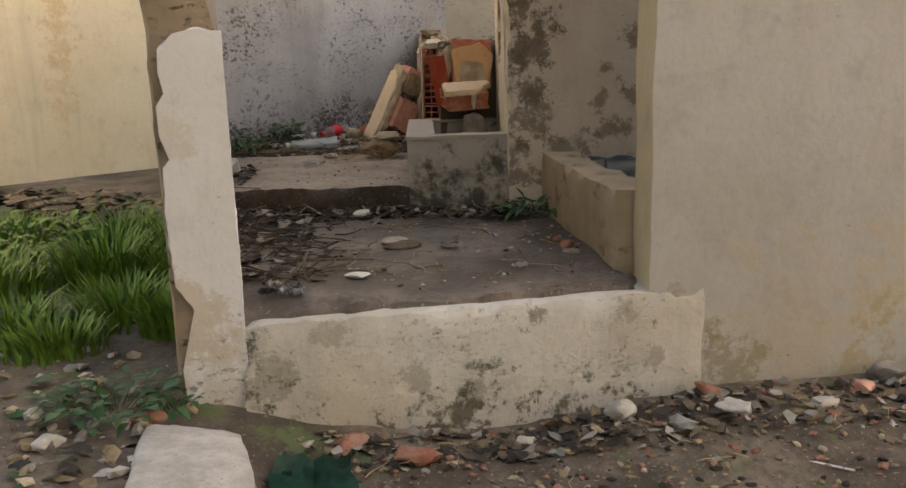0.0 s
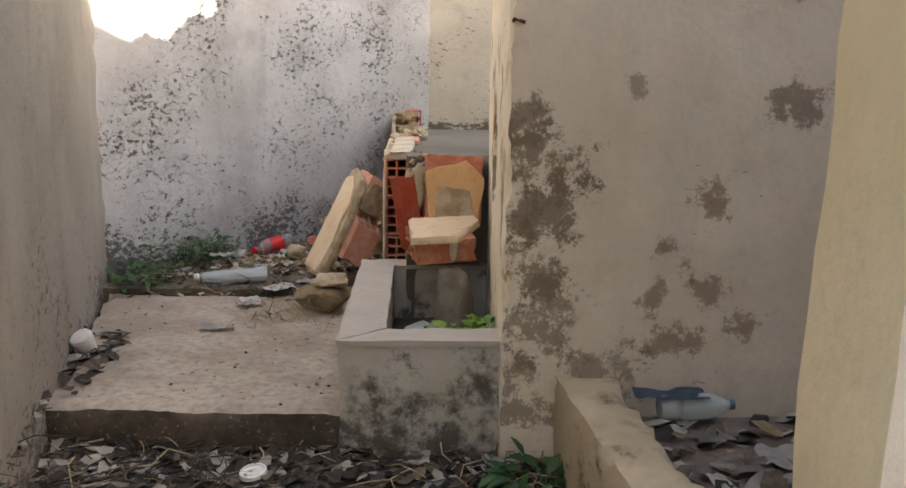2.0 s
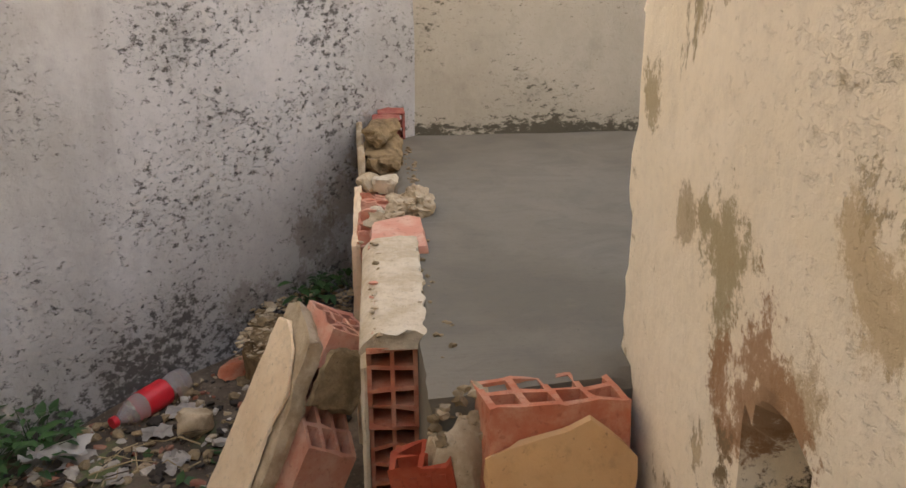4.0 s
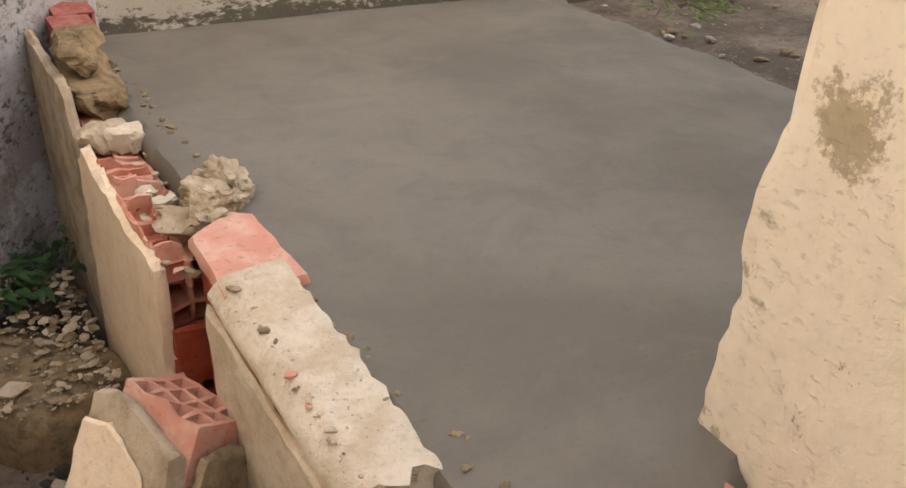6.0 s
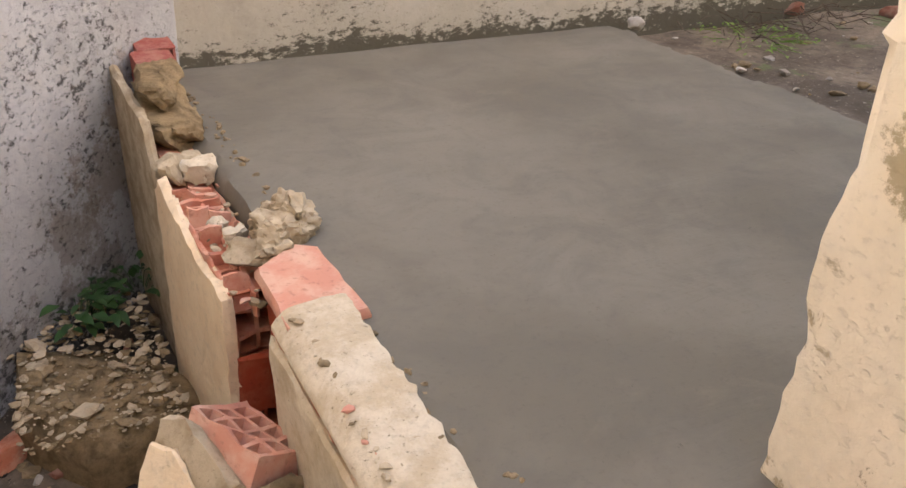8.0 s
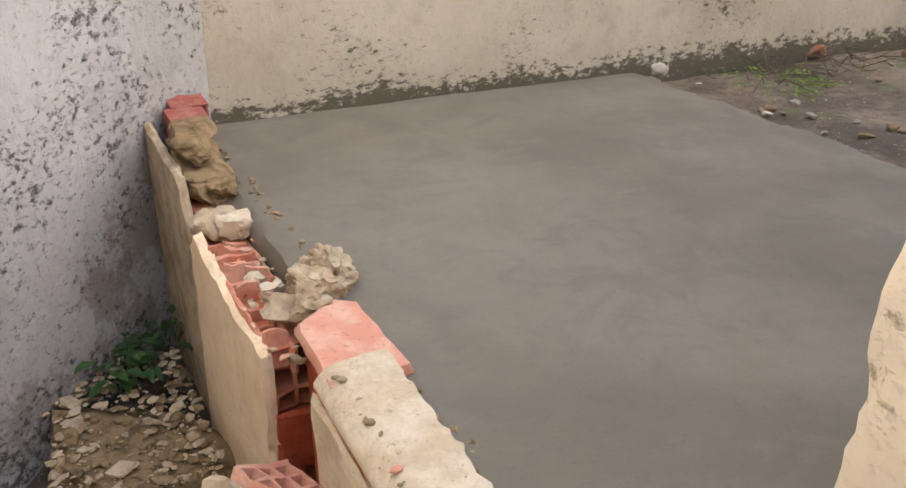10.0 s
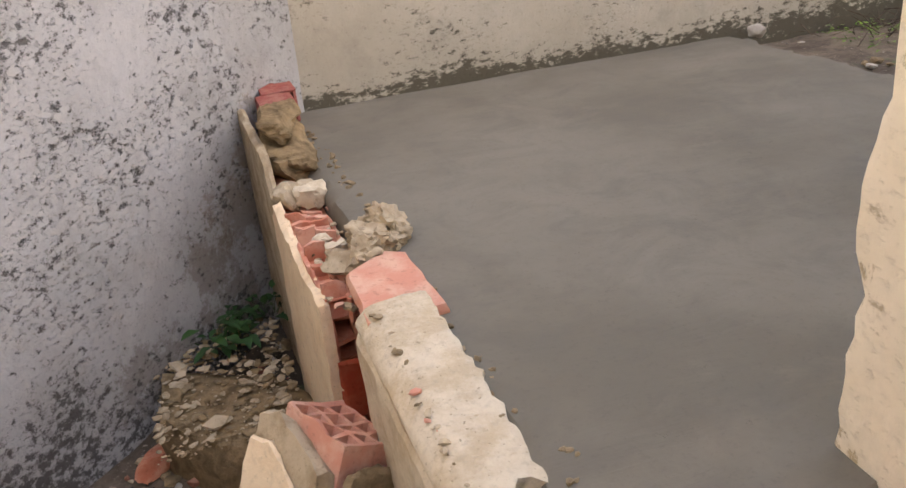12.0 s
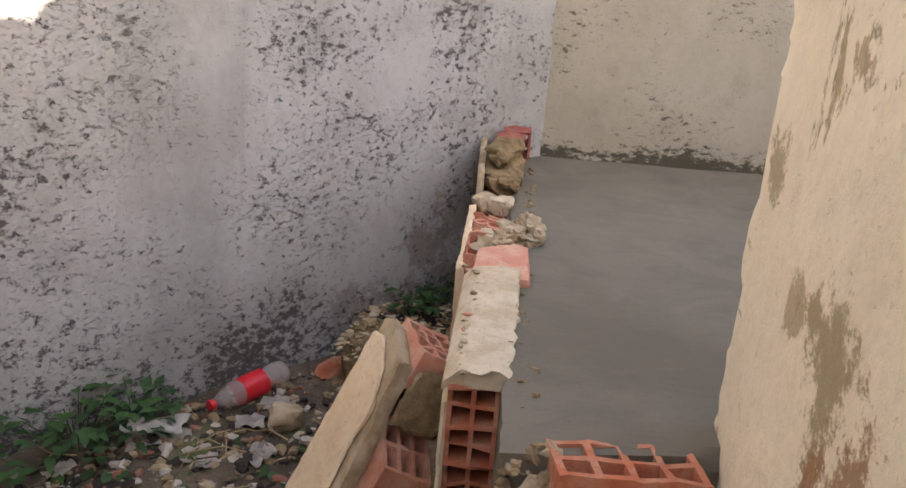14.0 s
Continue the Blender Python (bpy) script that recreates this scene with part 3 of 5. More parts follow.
def lump(bm, size, m=Matrix(), seed=0.0, rough=0.22, detail=3, mat=0, square=0.0, cuts=5):
    """A broken lump of stone or mortar, lying on local z = 0. square: 0 round, 1 blocky; cuts: how many breaks flatten it."""
    rnd = random.Random(int(seed * 1000))
    planes = [(Vector((rnd.gauss(0, 1), rnd.gauss(0, 1), rnd.gauss(0, 0.8))).normalized(), rnd.uniform(0.5, 0.82)) for _ in range(cuts)]
    made = bmesh.ops.create_icosphere(bm, subdivisions=detail, radius=1.0)["verts"]
    s = Vector(size) / 2
    for v in made:
        p = v.co.copy()
        big = max(abs(p.x), abs(p.y), abs(p.z))
        p = p.lerp(p / big * 0.86, square)
        q = p + Vector((seed, seed * 0.7, seed * 1.3))
        for way, far in planes:
            over = p.dot(way) - far
            if over > 0:
                p = p - way * over * 0.92
        p = p * (1 + rough * noise.noise(q * 1.4) + rough * 0.5 * noise.noise(q * 3.6) + (rough * 0.4 * noise.noise(q * 8) if detail > 2 else 0))
        v.co = m @ Vector((p.x * s.x, p.y * s.y, max(-0.9, p.z) * s.z + s.z * 0.9))
    for f in {f for v in made for f in v.link_faces}:
        f.material_index = mat


def slab_piece(bm, outline, thick, m=Matrix(), seed=0.0, step=0.04, rough=0.005, mat=0, edge=0.012):
    """A broken sheet: outline in local x, y, thickness along z, ragged rim and uneven faces."""
    pts = []
    for a, b in zip(outline, outline[1:] + outline[:1]):
        a, b = Vector(a), Vector(b)
        n = max(1, round((b - a).length / step))
        pts += [a + (b - a) * i / n for i in range(n)]
    mid = sum(pts, Vector((0, 0))) / len(pts)
    rings = []
    for z, shrink in ((0, 0.0), (thick * 0.5, -0.003), (thick, 0.006)):
        ring = []
        for p in pts:
            q = Vector((p.x + seed, p.y, z * 6))
            d = (p - mid).normalized()
            r = p + d * (edge * noise.noise(q * 22) + edge * 0.7 * noise.noise(q * 55) - shrink)
            ring.append(r)
        rings.append((z, ring))
    loops = []
    for z, ring in rings:
        loops.append([bm.verts.new(m @ Vector((p.x, p.y, z + rough * noise.noise(Vector((p.x, p.y, seed)) * 18)))) for p in ring])
    n = len(pts)
    for lo, hi in zip(loops, loops[1:]):
        for i in range(n):
            bm.faces.new((lo[i], lo[(i + 1) % n], hi[(i + 1) % n], hi[i])).material_index = mat
    for loop, z, k in ((loops[0], 0, -1), (loops[-1], thick, 1)):
        prev = loop
        for t in (0.9, 0.76, 0.6, 0.44, 0.28, 0.12):
            ring = rings[0][1] if k < 0 else rings[-1][1]
            cur = []
            for p in ring:
                r = mid + (p - mid) * t
                cur.append(bm.verts.new(m @ Vector((r.x, r.y, z + rough * (noise.noise(Vector((r.x, r.y, seed + z)) * 16) + 0.8 * noise.noise(Vector((r.x, r.y, seed - z)) * 48))))))
            for i in range(n):
                bm.faces.new((prev[i], prev[(i + 1) % n], cur[(i + 1) % n], cur[i])).material_index = mat
            prev = cur
        bm.faces.new(prev).material_index = mat


def tube(bm, pts, r0, r1, sides=6, mat=0):
    """A bent tapering rod through points."""
    loops = []
    pts = [Vector(p) for p in pts]
    for i, p in enumerate(pts):
        d = (pts[min(i + 1, len(pts) - 1)] - pts[max(i - 1, 0)]).normalized()
        e = d.orthogonal().normalized()
        g = d.cross(e)
        r = r0 + (r1 - r0) * i / (len(pts) - 1)
        loops.append([bm.verts.new(p + (e * math.cos(a) + g * math.sin(a)) * r) for a in [2 * math.pi * k / sides for k in range(sides)]])
    for lo, hi in zip(loops, loops[1:]):
        for k in range(sides):
            bm.faces.new((lo[k], lo[(k + 1) % sides], hi[(k + 1) % sides], hi[k])).material_index = mat
    bm.faces.new(loops[0][::-1]).material_index = mat
    bm.faces.new(loops[-1]).material_index = mat


def lathe(bm, profile, m=Matrix(), sides=20, mat=0):
    """Turns (radius, height) pairs round local z."""
    loops = [[bm.verts.new(m @ Vector((r * math.cos(2 * math.pi * k / sides), r * math.sin(2 * math.pi * k / sides), h))) for k in range(sides)] for r, h in profile]
    for lo, hi in zip(loops, loops[1:]):
        for k in range(sides):
            bm.faces.new((lo[k], lo[(k + 1) % sides], hi[(k + 1) % sides], hi[k])).material_index = mat
    bm.faces.new(loops[0][::-1]).material_index = mat
    bm.faces.new(loops[-1]).material_index = mat


def leaf(bm, o, way, length, width, bend=0.3, fold=0.15, mat=0):
    """A folded pointed leaf from o along way."""
    way = Vector(way).normalized()
    side = way.cross(Vector((0, 0, 1)))
    side = side.normalized() if side.length > 0.05 else Vector((1, 0, 0))
    up = side.cross(way)
    rows = []
    for s, w in ((0.0, 0.12), (0.35, 1.0), (0.7, 0.75), (1.0, 0.03)):
        c = Vector(o) + way * length * s - Vector((0, 0, bend * length * s * s))
        rows.append([bm.verts.new(c + side * k * width * w * 0.5 + up * abs(k) * fold * width * w) for k in (-1, 0, 1)])
    for lo, hi in zip(rows, rows[1:]):
        for k in (0, 1):
            bm.faces.new((lo[k], lo[k + 1], hi[k + 1], hi[k])).material_index = mat


def sheet(bm, L, W, m=Matrix(), seed=0.0, crumple=0.02, n=9, thick=0.0015, mat=0):
    """A crumpled piece of paper, film or cloth."""
    grid = []
    for j in range(n):
        row = []
        for i in range(n):
            x, y = (i / (n - 1) - 0.5) * L, (j / (n - 1) - 0.5) * W
            q = Vector((x, y, 0)) / max(L, W) * 3 + Vector((seed, seed, 0))
            k = 1 + 0.25 * noise.noise(q * 0.9 + Vector((9, 0, 0)))
            z = crumple * (0.75 + noise.noise(q * 1.2) + 0.6 * noise.noise(q * 2.9))
            row.append(bm.verts.new(m @ Vector((x * k, y * k, max(0.002, z)))))
        grid.append(row)
    for j in range(n - 1):
        for i in range(n - 1):
            bm.faces.new((grid[j][i], grid[j][i + 1], grid[j + 1][i + 1], grid[j + 1][i])).material_index = mat
    bmesh.ops.solidify(bm, geom=[f for f in bm.faces], thickness=thick)


def on_floor(x, y):
    """Height of whatever one stands on at a place of the plan."""
    if x > -0.77 and y < 2.985 + 0.165 * (x - 0.7) + (0.35 if x > 0.7 else -0.03):
        return ground_height(x, y)
    if 2.8 < y < 4.73 and -1.4 < x < 0.62 and x > -0.77 - 0.27 * (y - 2.78):
        return FLOOR_Z
    if x < -1.0 - 0.27 * (y - 2.78):
        return ground_height(x, y)
    if 4.73 <= y < 6.4 and x < 0.3:
        return STEP_Z
    if y >= 6.4 and x < 0.3:
        return STEP_Z + 0.03 + 0.05 * max(0.0, y - 7.0)
    if y < 2.9 or x < -0.77 - 0.27 * (y - 2.78) - 0.15:
        return ground_height(x, y)
    if x > 1.8 and y > 6:
        return 1.44
    return 0.72


# ---- pillar plaster on the broken end of the left wall ----
def pillar_plaster():
    bm = bmesh.new()
    o = Vector((-0.757, 2.787, 0))
    along = (Vector((-0.985, 2.752, 0)) - o).normalized()
    m = Matrix((along, Vector((0, 0, 1)), along.cross(Vector((0, 0, 1))))).transposed().to_4x4()
    m = Matrix.Translation(o - along.cross(Vector((0, 0, 1))) * 0.017) @ m
    outline = [(-0.012, 0.10), (0.20, 0.12), (0.207, 0.36), (0.19, 0.43), (0.15, 0.47), (0.142, 0.55), (0.17, 0.61), (0.205, 0.66), (0.213, 0.9), (0.208, 1.06), (0.182, 1.09), (0.188, 1.13), (0.21, 1.17), (0.21, 1.26), (0.18, 1.30), (0.165, 1.335), (0.195, 1.37), (0.19, 1.44), (0.14, 1.49), (0.06, 1.505), (-0.012, 1.49)]
    slab_piece(bm, outline, 0.012, m, 2.0, 0.014, 0.0006, 0, 0.006)
    ob = new("pillar_plaster", mesh_of("pillar_plaster", bm, PILLAR))
    tagged(ob, "white limewashed plaster flaking off the wall end", "plaster", kind="structure")


pillar_plaster()


# ---- planter by the step ----
def planter():
    t = thing("planter", pose(0, 0, 0), "built cement planter with a mouldy front and smooth rim", "planter")
    def wall_part(name, quad, z0, z1, mat, wear, amp=0.004):
        ob = block(name, quad, z0, z1, mat, 0.04, amp, wear)
        for key in ("label", "category", "kind"):
            if key in ob:
                del ob[key]
        ob.parent = t
        return ob
    wall_part("front_wall", [(-0.27, 4.715), (0.315, 4.73), (0.315, 4.875), (-0.27, 4.86)], 0.50, 0.945, PLANTER, 0.006)
    wall_part("side_wall", [(-0.275, 4.861), (-0.12, 4.861), (-0.165, 6.12), (-0.32, 6.10)], 0.50, 0.945, PLANTER, 0.006)
    wall_part("back_wall", [(-0.163, 5.97), (0.30, 5.98), (0.30, 6.13), (-0.163, 6.121)], 0.50, 0.945, PLANTER, 0.006)
    wall_part("rim", [(-0.276, 4.708), (0.318, 4.722), (0.318, 4.882), (-0.110, 4.874)], 0.945, 0.967, RIM, 0.006, 0.002)
    wall_part("rim", [(-0.276, 4.709), (-0.112, 4.876), (-0.158, 5.985), (-0.33, 6.10)], 0.9455, 0.968, RIM, 0.006, 0.002)
    wall_part("rim", [(-0.158, 5.96), (0.30, 5.97), (0.30, 6.13), (-0.33, 6.105)], 0.946, 0.966, RIM, 0.006, 0.002)
    # soil coloured extra dark to stand in for shade down in the planter
    wall_part("soil", [(-0.14, 4.86), (0.31, 4.86), (0.31, 6.0), (-0.16, 6.0)], 0.5, 0.70, DARK_TONE, 0.0, 0.02)


planter()


# ---- broken hollow-brick partition beside the cement slab ----
def partition():
    t = thing("brick_partition", pose(-0.17, 6.26, 0.69), "broken low partition of hollow red bricks with crumbling plaster", "partition")
    inv = Matrix.Translation((0.17, -6.26, -0.69))

    def piece(name, bm, mat, label=""):
        bm.transform(inv)
        return part(name, bm, mat, t, label)

    courses = [0.645 + 0.206 * k for k in range(4)]
    for k, z in enumerate(courses):
        for i in range(2):
            bm = bmesh.new()
            y = 6.262 + 0.012 * ((k * 7) % 3) + i * 0.306
            hollow(bm, 0.295, 0.112, 0.198, 2, 4, 0.010, 0.02 if i == 0 else 0.0, frame_of((-0.168 - 0.008 * i, y, z), (-0.02, 1, 0), (0, 0, 1)), k * 3.1 + i)
            piece("brick", bm, BRICK)
    for k, z in enumerate(courses):
        bm = bmesh.new()
        hollow(bm, 0.17, 0.10, 0.198, 2, 4, 0.009, 0.02, frame_of((-0.150, 6.885, z), (-0.02, 1, 0), (0, 0, 1)), k * 4.1)
        piece("brick", bm, DEEP)
        for i in range(2):
            bm = bmesh.new()
            top = k == 3
            hollow(bm, 0.33, 0.108, 0.198 if not top else 0.165, 2, 4 if not top else 3, 0.009, 0.03 if top else 0.01, frame_of((-0.216 - 0.004 * i, 7.085 + i * 0.337, z), (-0.02, 1, 0), (0, 0, 1)), k * 5.3 + i * 2)
            piece("brick", bm, BRICK)
    for k, z in enumerate(courses):
        for i in range(2):
            bm = bmesh.new()
            hollow(bm, 0.28, 0.11, 0.198, 2, 4, 0.009, 0.01, frame_of((-0.215 - 0.01 * i, 7.79 + i * 0.29, z), (-0.02, 1, 0), (0, 0, 1)), k * 7.3 + i * 2)
            piece("brick", bm, BRICK)
    for z, h in ((0.86, 0.2), (1.07, 0.2), (1.28, 0.17)):
        bm = bmesh.new()
        slab_piece(bm, [(-0.052, 0.0), (0.052, 0.0), (0.05, h), (0.0, h - 0.015), (-0.052, h)], 0.012, frame_of((-0.222, 7.076, z), (1, 0, 0), (0, -1, 0)) @ Matrix.Diagonal((1, -1, 1, 1)), z * 7, 0.03, 0.002, 0, 0.008)
        piece("brick_face", bm, DEEP, "deep red broken brick face")
    # open cells of the broken top course: ribs across, webs along
    rnd = random.Random(5)
    for i in range(13):
        y = 7.10 + 0.049 * i
        for side in (0, 1):
            if rnd.random() < 0.16:
                continue
            bm = bmesh.new()
            w, h = 0.052, rnd.uniform(0.03, 0.085) * (1.0 if side == 0 else 0.8)
            m = frame_of((-0.247 + 0.056 * side - 0.003 * i / 2, y + rnd.uniform(-0.006, 0.006), 1.40), (1, rnd.uniform(-0.08, 0.08), rnd.uniform(-0.06, 0.06)), (rnd.uniform(-0.06, 0.06), 1, rnd.uniform(-0.16, 0.16)))
            slab_piece(bm, [(-w / 2, -0.02), (w / 2, -0.02), (w / 2, h * rnd.uniform(0.6, 1.0)), (w * rnd.uniform(-0.2, 0.2), h * rnd.uniform(0.75, 1.05)), (-w / 2, h * rnd.uniform(0.8, 1.0))], 0.011, m @ Matrix.Diagonal((1, -1, 1, 1)), i * 1.7 + side, 0.02, 0.001, 0, 0.005)
            piece("brick_rib", bm, SALMON)
    for x, reach in ((-0.277, 0.062), (-0.220, 0.05), (-0.163, 0.045)):
        bm = bmesh.new()
        rim = [(0.66 * (1 - k / 16), reach * (0.75 + 0.55 * noise.noise(Vector((x * 40, k * 0.9, 2))))) for k in range(17)]
        slab_piece(bm, [(0.0, -0.03), (0.66, -0.03)] + rim, 0.011, frame_of((x + 0.006, 7.08, 1.40), (-0.02, 1, 0), (-1, 0, 0)) @ Matrix.Diagonal((1, -1, 1, 1)), x * 50, 0.03, 0.001, 0, 0.004)
        piece("brick_web", bm, SALMON)
    # plaster skins
    bm = bmesh.new()
    m = frame_of((-0.2245, 6.27, 0.70), (-0.02, 1, 0), (-1, 0, 0))
    slab_piece(bm, [(0.0, 0.0), (0.0, -0.58), (0.03, -0.70), (0.14, -0.72), (0.3, -0.73), (0.5, -0.75), (0.60, -0.75), (0.585, -0.5), (0.60, 0.0)], 0.015, m, 3.0, 0.04, 0.004, 0, 0.010)
    piece("plaster_skin", bm, PALE_CRUST, "pale plaster skin")
    bm = bmesh.new()
    m = frame_of((-0.276, 7.07, 0.585), (-0.03, 1, 0), (-1, 0, 0.008))
    slab_piece(bm, [(0.05, 0.0), (0.02, -0.35), (0.0, -0.62), (0.0, -0.85), (0.08, -0.865), (0.2, -0.84), (0.33, -0.86), (0.46, -0.87), (0.60, -0.89), (0.66, -0.84), (0.68, 0.0)], 0.026, m, 8.0, 0.018, 0.003, 0, 0.014)
    piece("plaster_skin", bm, CREAM_CHUNK, "cream plaster skin standing off the bricks")
    bm = bmesh.new()
    m = frame_of((-0.275, 7.80, 0.70), (-0.06, 1, 0), (-1, 0, 0))
    slab_piece(bm, [(0.0, 0.0), (0.02, -0.70), (0.10, -0.86), (0.50, -0.91), (0.585, -0.90), (0.585, 0.0)], 0.026, m, 5.0, 0.018, 0.003, 0, 0.014)
    piece("plaster_skin", bm, TAN_CRUST, "tan plaster skin")
    # top: mortar bed, bare pink brick face, lumps
    bm = bmesh.new()
    profile = [(-0.237, 1.444), (-0.240, 1.449), (-0.239, 1.458), (-0.230, 1.471), (-0.215, 1.483), (-0.203, 1.490), (-0.19, 1.493), (-0.175, 1.494), (-0.155, 1.495), (-0.135, 1.495), (-0.115, 1.495), (-0.10, 1.494), (-0.089, 1.491), (-0.086, 1.475), (-0.087, 1.462)]
    rings = []
    for k in range(42):
        s = k / 41
        y = 6.272 + 0.57 * s
        ring = []
        for n_, (x, z) in enumerate(profile):
            q = Vector((x * 22, y * 22, n_ * 0.4))
            bite = 0.005 * noise.noise(Vector((x * 40, y * 9, 1))) + 0.003 * noise.noise(Vector((x * 60, y * 35, 7)))
            rim = 0.012 * noise.noise(Vector((0, y * 30, 4))) + 0.006 * noise.noise(Vector((0, y * 90, 8))) if x > -0.1 else 0.0
            end = 0.035 * noise.noise(Vector((x * 28, 3, 0))) * max(0.0, 1 - s * 12)
            ring.append(bm.verts.new((x - 0.012 * s + rim, y + end, z + 0.042 * s + bite * 0.55)))
        ring.append(bm.verts.new((-0.10 - 0.012 * s, y, 1.459)))
        ring.append(bm.verts.new((-0.22 - 0.012 * s, y, 1.456)))
        rings.append(ring)
    for a, b in zip(rings, rings[1:]):
        for n_ in range(len(a)):
            bm.faces.new((a[n_], a[(n_ + 1) % len(a)], b[(n_ + 1) % len(a)], b[n_]))
    bm.faces.new(rings[0])
    bm.faces.new(rings[-1][::-1])
    bmesh.ops.recalc_face_normals(bm, faces=bm.faces[:])
    bm.transform(inv)
    part("mortar_bed", bm, PALE_CRUST, t, "pale crumbling mortar bed", 30)
    bm = bmesh.new()
    m = frame_of((-0.148, 6.79, 1.49), (-0.02, 1, 0.03), (0, 0, 1))
    slab_piece(bm, [(0.0, 0.088), (0.0, -0.078), (0.27, -0.072), (0.30, -0.03), (0.24, 0.075)], 0.03, m, 6.0, 0.04, 0.002, 0, 0.006)
    piece("brick_face", bm, PINK, "bare pink brick face")
    rnd = random.Random(31)
    bm = bmesh.new()
    for i in range(70):
        u = rnd.random()
        x = rnd.choice((-0.195 - 0.02 * rnd.random(), rnd.uniform(-0.2, -0.095)))
        s = 0.004 + 0.016 * rnd.random() ** 3
        lump(bm, (s * 1.5, s, s * 0.6), pose(x - 0.011 * u, 6.27 + 0.56 * u, 1.487 + 0.042 * u, 0, 0, rnd.random() * 360), i * 1.1, 0.35, 1, rnd.randrange(4), 0.4)
    for i in range(60):
        x, y = rnd.uniform(-0.28, -0.15), rnd.uniform(6.98, 7.72)
        s = 0.006 + 0.026 * rnd.random() ** 3
        lump(bm, (s * 1.5, s, s * 0.7), pose(x, y, 1.425 + 0.02 * rnd.random(), 0, 0, rnd.random() * 360), i * 1.7, 0.35, 1, rnd.randrange(4), 0.4)
    bm.transform(inv)
    part("mortar_crumbs", bm, [TAN_CRUST, TAN_CRUST, PINK, BROWN_CRUST], t)
    lumps = [((-0.19, 7.17, 1.445), (0.09, 0.15, 0.07), TAN_CRUST, 3), ((-0.205, 7.30, 1.44), (0.07, 0.08, 0.05), PALE_CRUST, 27), ((-0.22, 7.38, 1.44), (0.05, 0.05, 0.04), PALE_CRUST, 33),
             ((-0.262, 7.72, 1.43), (0.10, 0.12, 0.09), TAN_CRUST, 9), ((-0.20, 7.68, 1.44), (0.11, 0.09, 0.08), PALE_CRUST, 11), ((-0.20, 7.80, 1.42), (0.10, 0.08, 0.07), TAN_CRUST, 12)]
    for o, size, mat, seed in lumps:
        bm = bmesh.new()
        lump(bm, size, pose(*o, 0, 0, seed * 20), seed, 0.34, 3, 0, 0.35)
        piece("mortar_lump", bm, mat)
    # spiky heap of dry mortar hanging over the slab
    bm = bmesh.new()
    for i, (o, size) in enumerate([((-0.115, 7.16, 1.475), (0.15, 0.13, 0.10)), ((-0.085, 7.21, 1.485), (0.11, 0.10, 0.105)), ((-0.13, 7.24, 1.465), (0.13, 0.12, 0.08)), ((-0.15, 7.12, 1.47), (0.10, 0.10, 0.075))]):
        lump(bm, size, pose(*o, 0, 0, i * 57), 41.0 + i * 3.3, 0.55, 4, 0, 0.1, 9)
    for v in bm.verts:
        q = v.co * 60
        v.co += Vector((0.006 * noise.noise(q), 0.006 * noise.noise(q + Vector((5, 0, 0))), 0.012 * abs(noise.noise(Vector((v.co.x * 90, v.co.y * 90, 2))))))
    piece("mortar_heap", bm, TAN_CRUST, "spiky heap of dry tan mortar")
    # layered mud mortar at the far end
    bm = bmesh.new()
    for i, (y, z, size) in enumerate([(8.02, 1.38, (0.18, 0.44, 0.18)), (8.03, 1.48, (0.17, 0.38, 0.12)), (8.07, 1.555, (0.16, 0.30, 0.10))]):
        lump(bm, size, pose(-0.212, y, z, 0, 0, 3 - 4 * i), 52.0 + i * 2.7, 0.16, 4, 0, 0.8, 3)
    for v in bm.verts:
        bed = noise.noise(Vector((v.co.y * 7, v.co.x * 7, v.co.z * 48)))
        v.co += Vector((0.012 * bed * (1 if v.co.x > -0.212 else -1), -0.016 * bed, 0.006 * noise.noise(v.co * 45)))
    piece("mortar_end", bm, MUD_LAYERS, "layered brown mud mortar")
    for i in range(2):
        bm = bmesh.new()
        hollow(bm, 0.13, 0.12, 0.12, 2, 2, 0.010, 0.03, frame_of((-0.195 + 0.02 * i, 8.22 + 0.1 * i, 1.51 + 0.015 * i), (-0.05, 1, 0.1), (0, 0, 1)), i * 9.0)
        piece("brick", bm, DUSTY_RED)
    # crumbs along the slab's edge
    bm = bmesh.new()
    rnd = random.Random(8)
    for i in range(90):
        y = 6.1 + 2.2 * rnd.random()
        s = rnd.uniform(0.006, 0.02)
        lump(bm, (s, s * 1.3, s * 0.8), pose(-0.085 - 0.012 * (y - 6.2) + rnd.uniform(-0.015, 0.03) + 0.03 * (y < 6.6) * rnd.random(), y, 1.495, 0, 0, rnd.random() * 360), i, 0.3, 1, 0, 0.4)
    piece("mortar_crumbs", bm, BROWN_CRUST)["kind"] = "stuff"


partition()


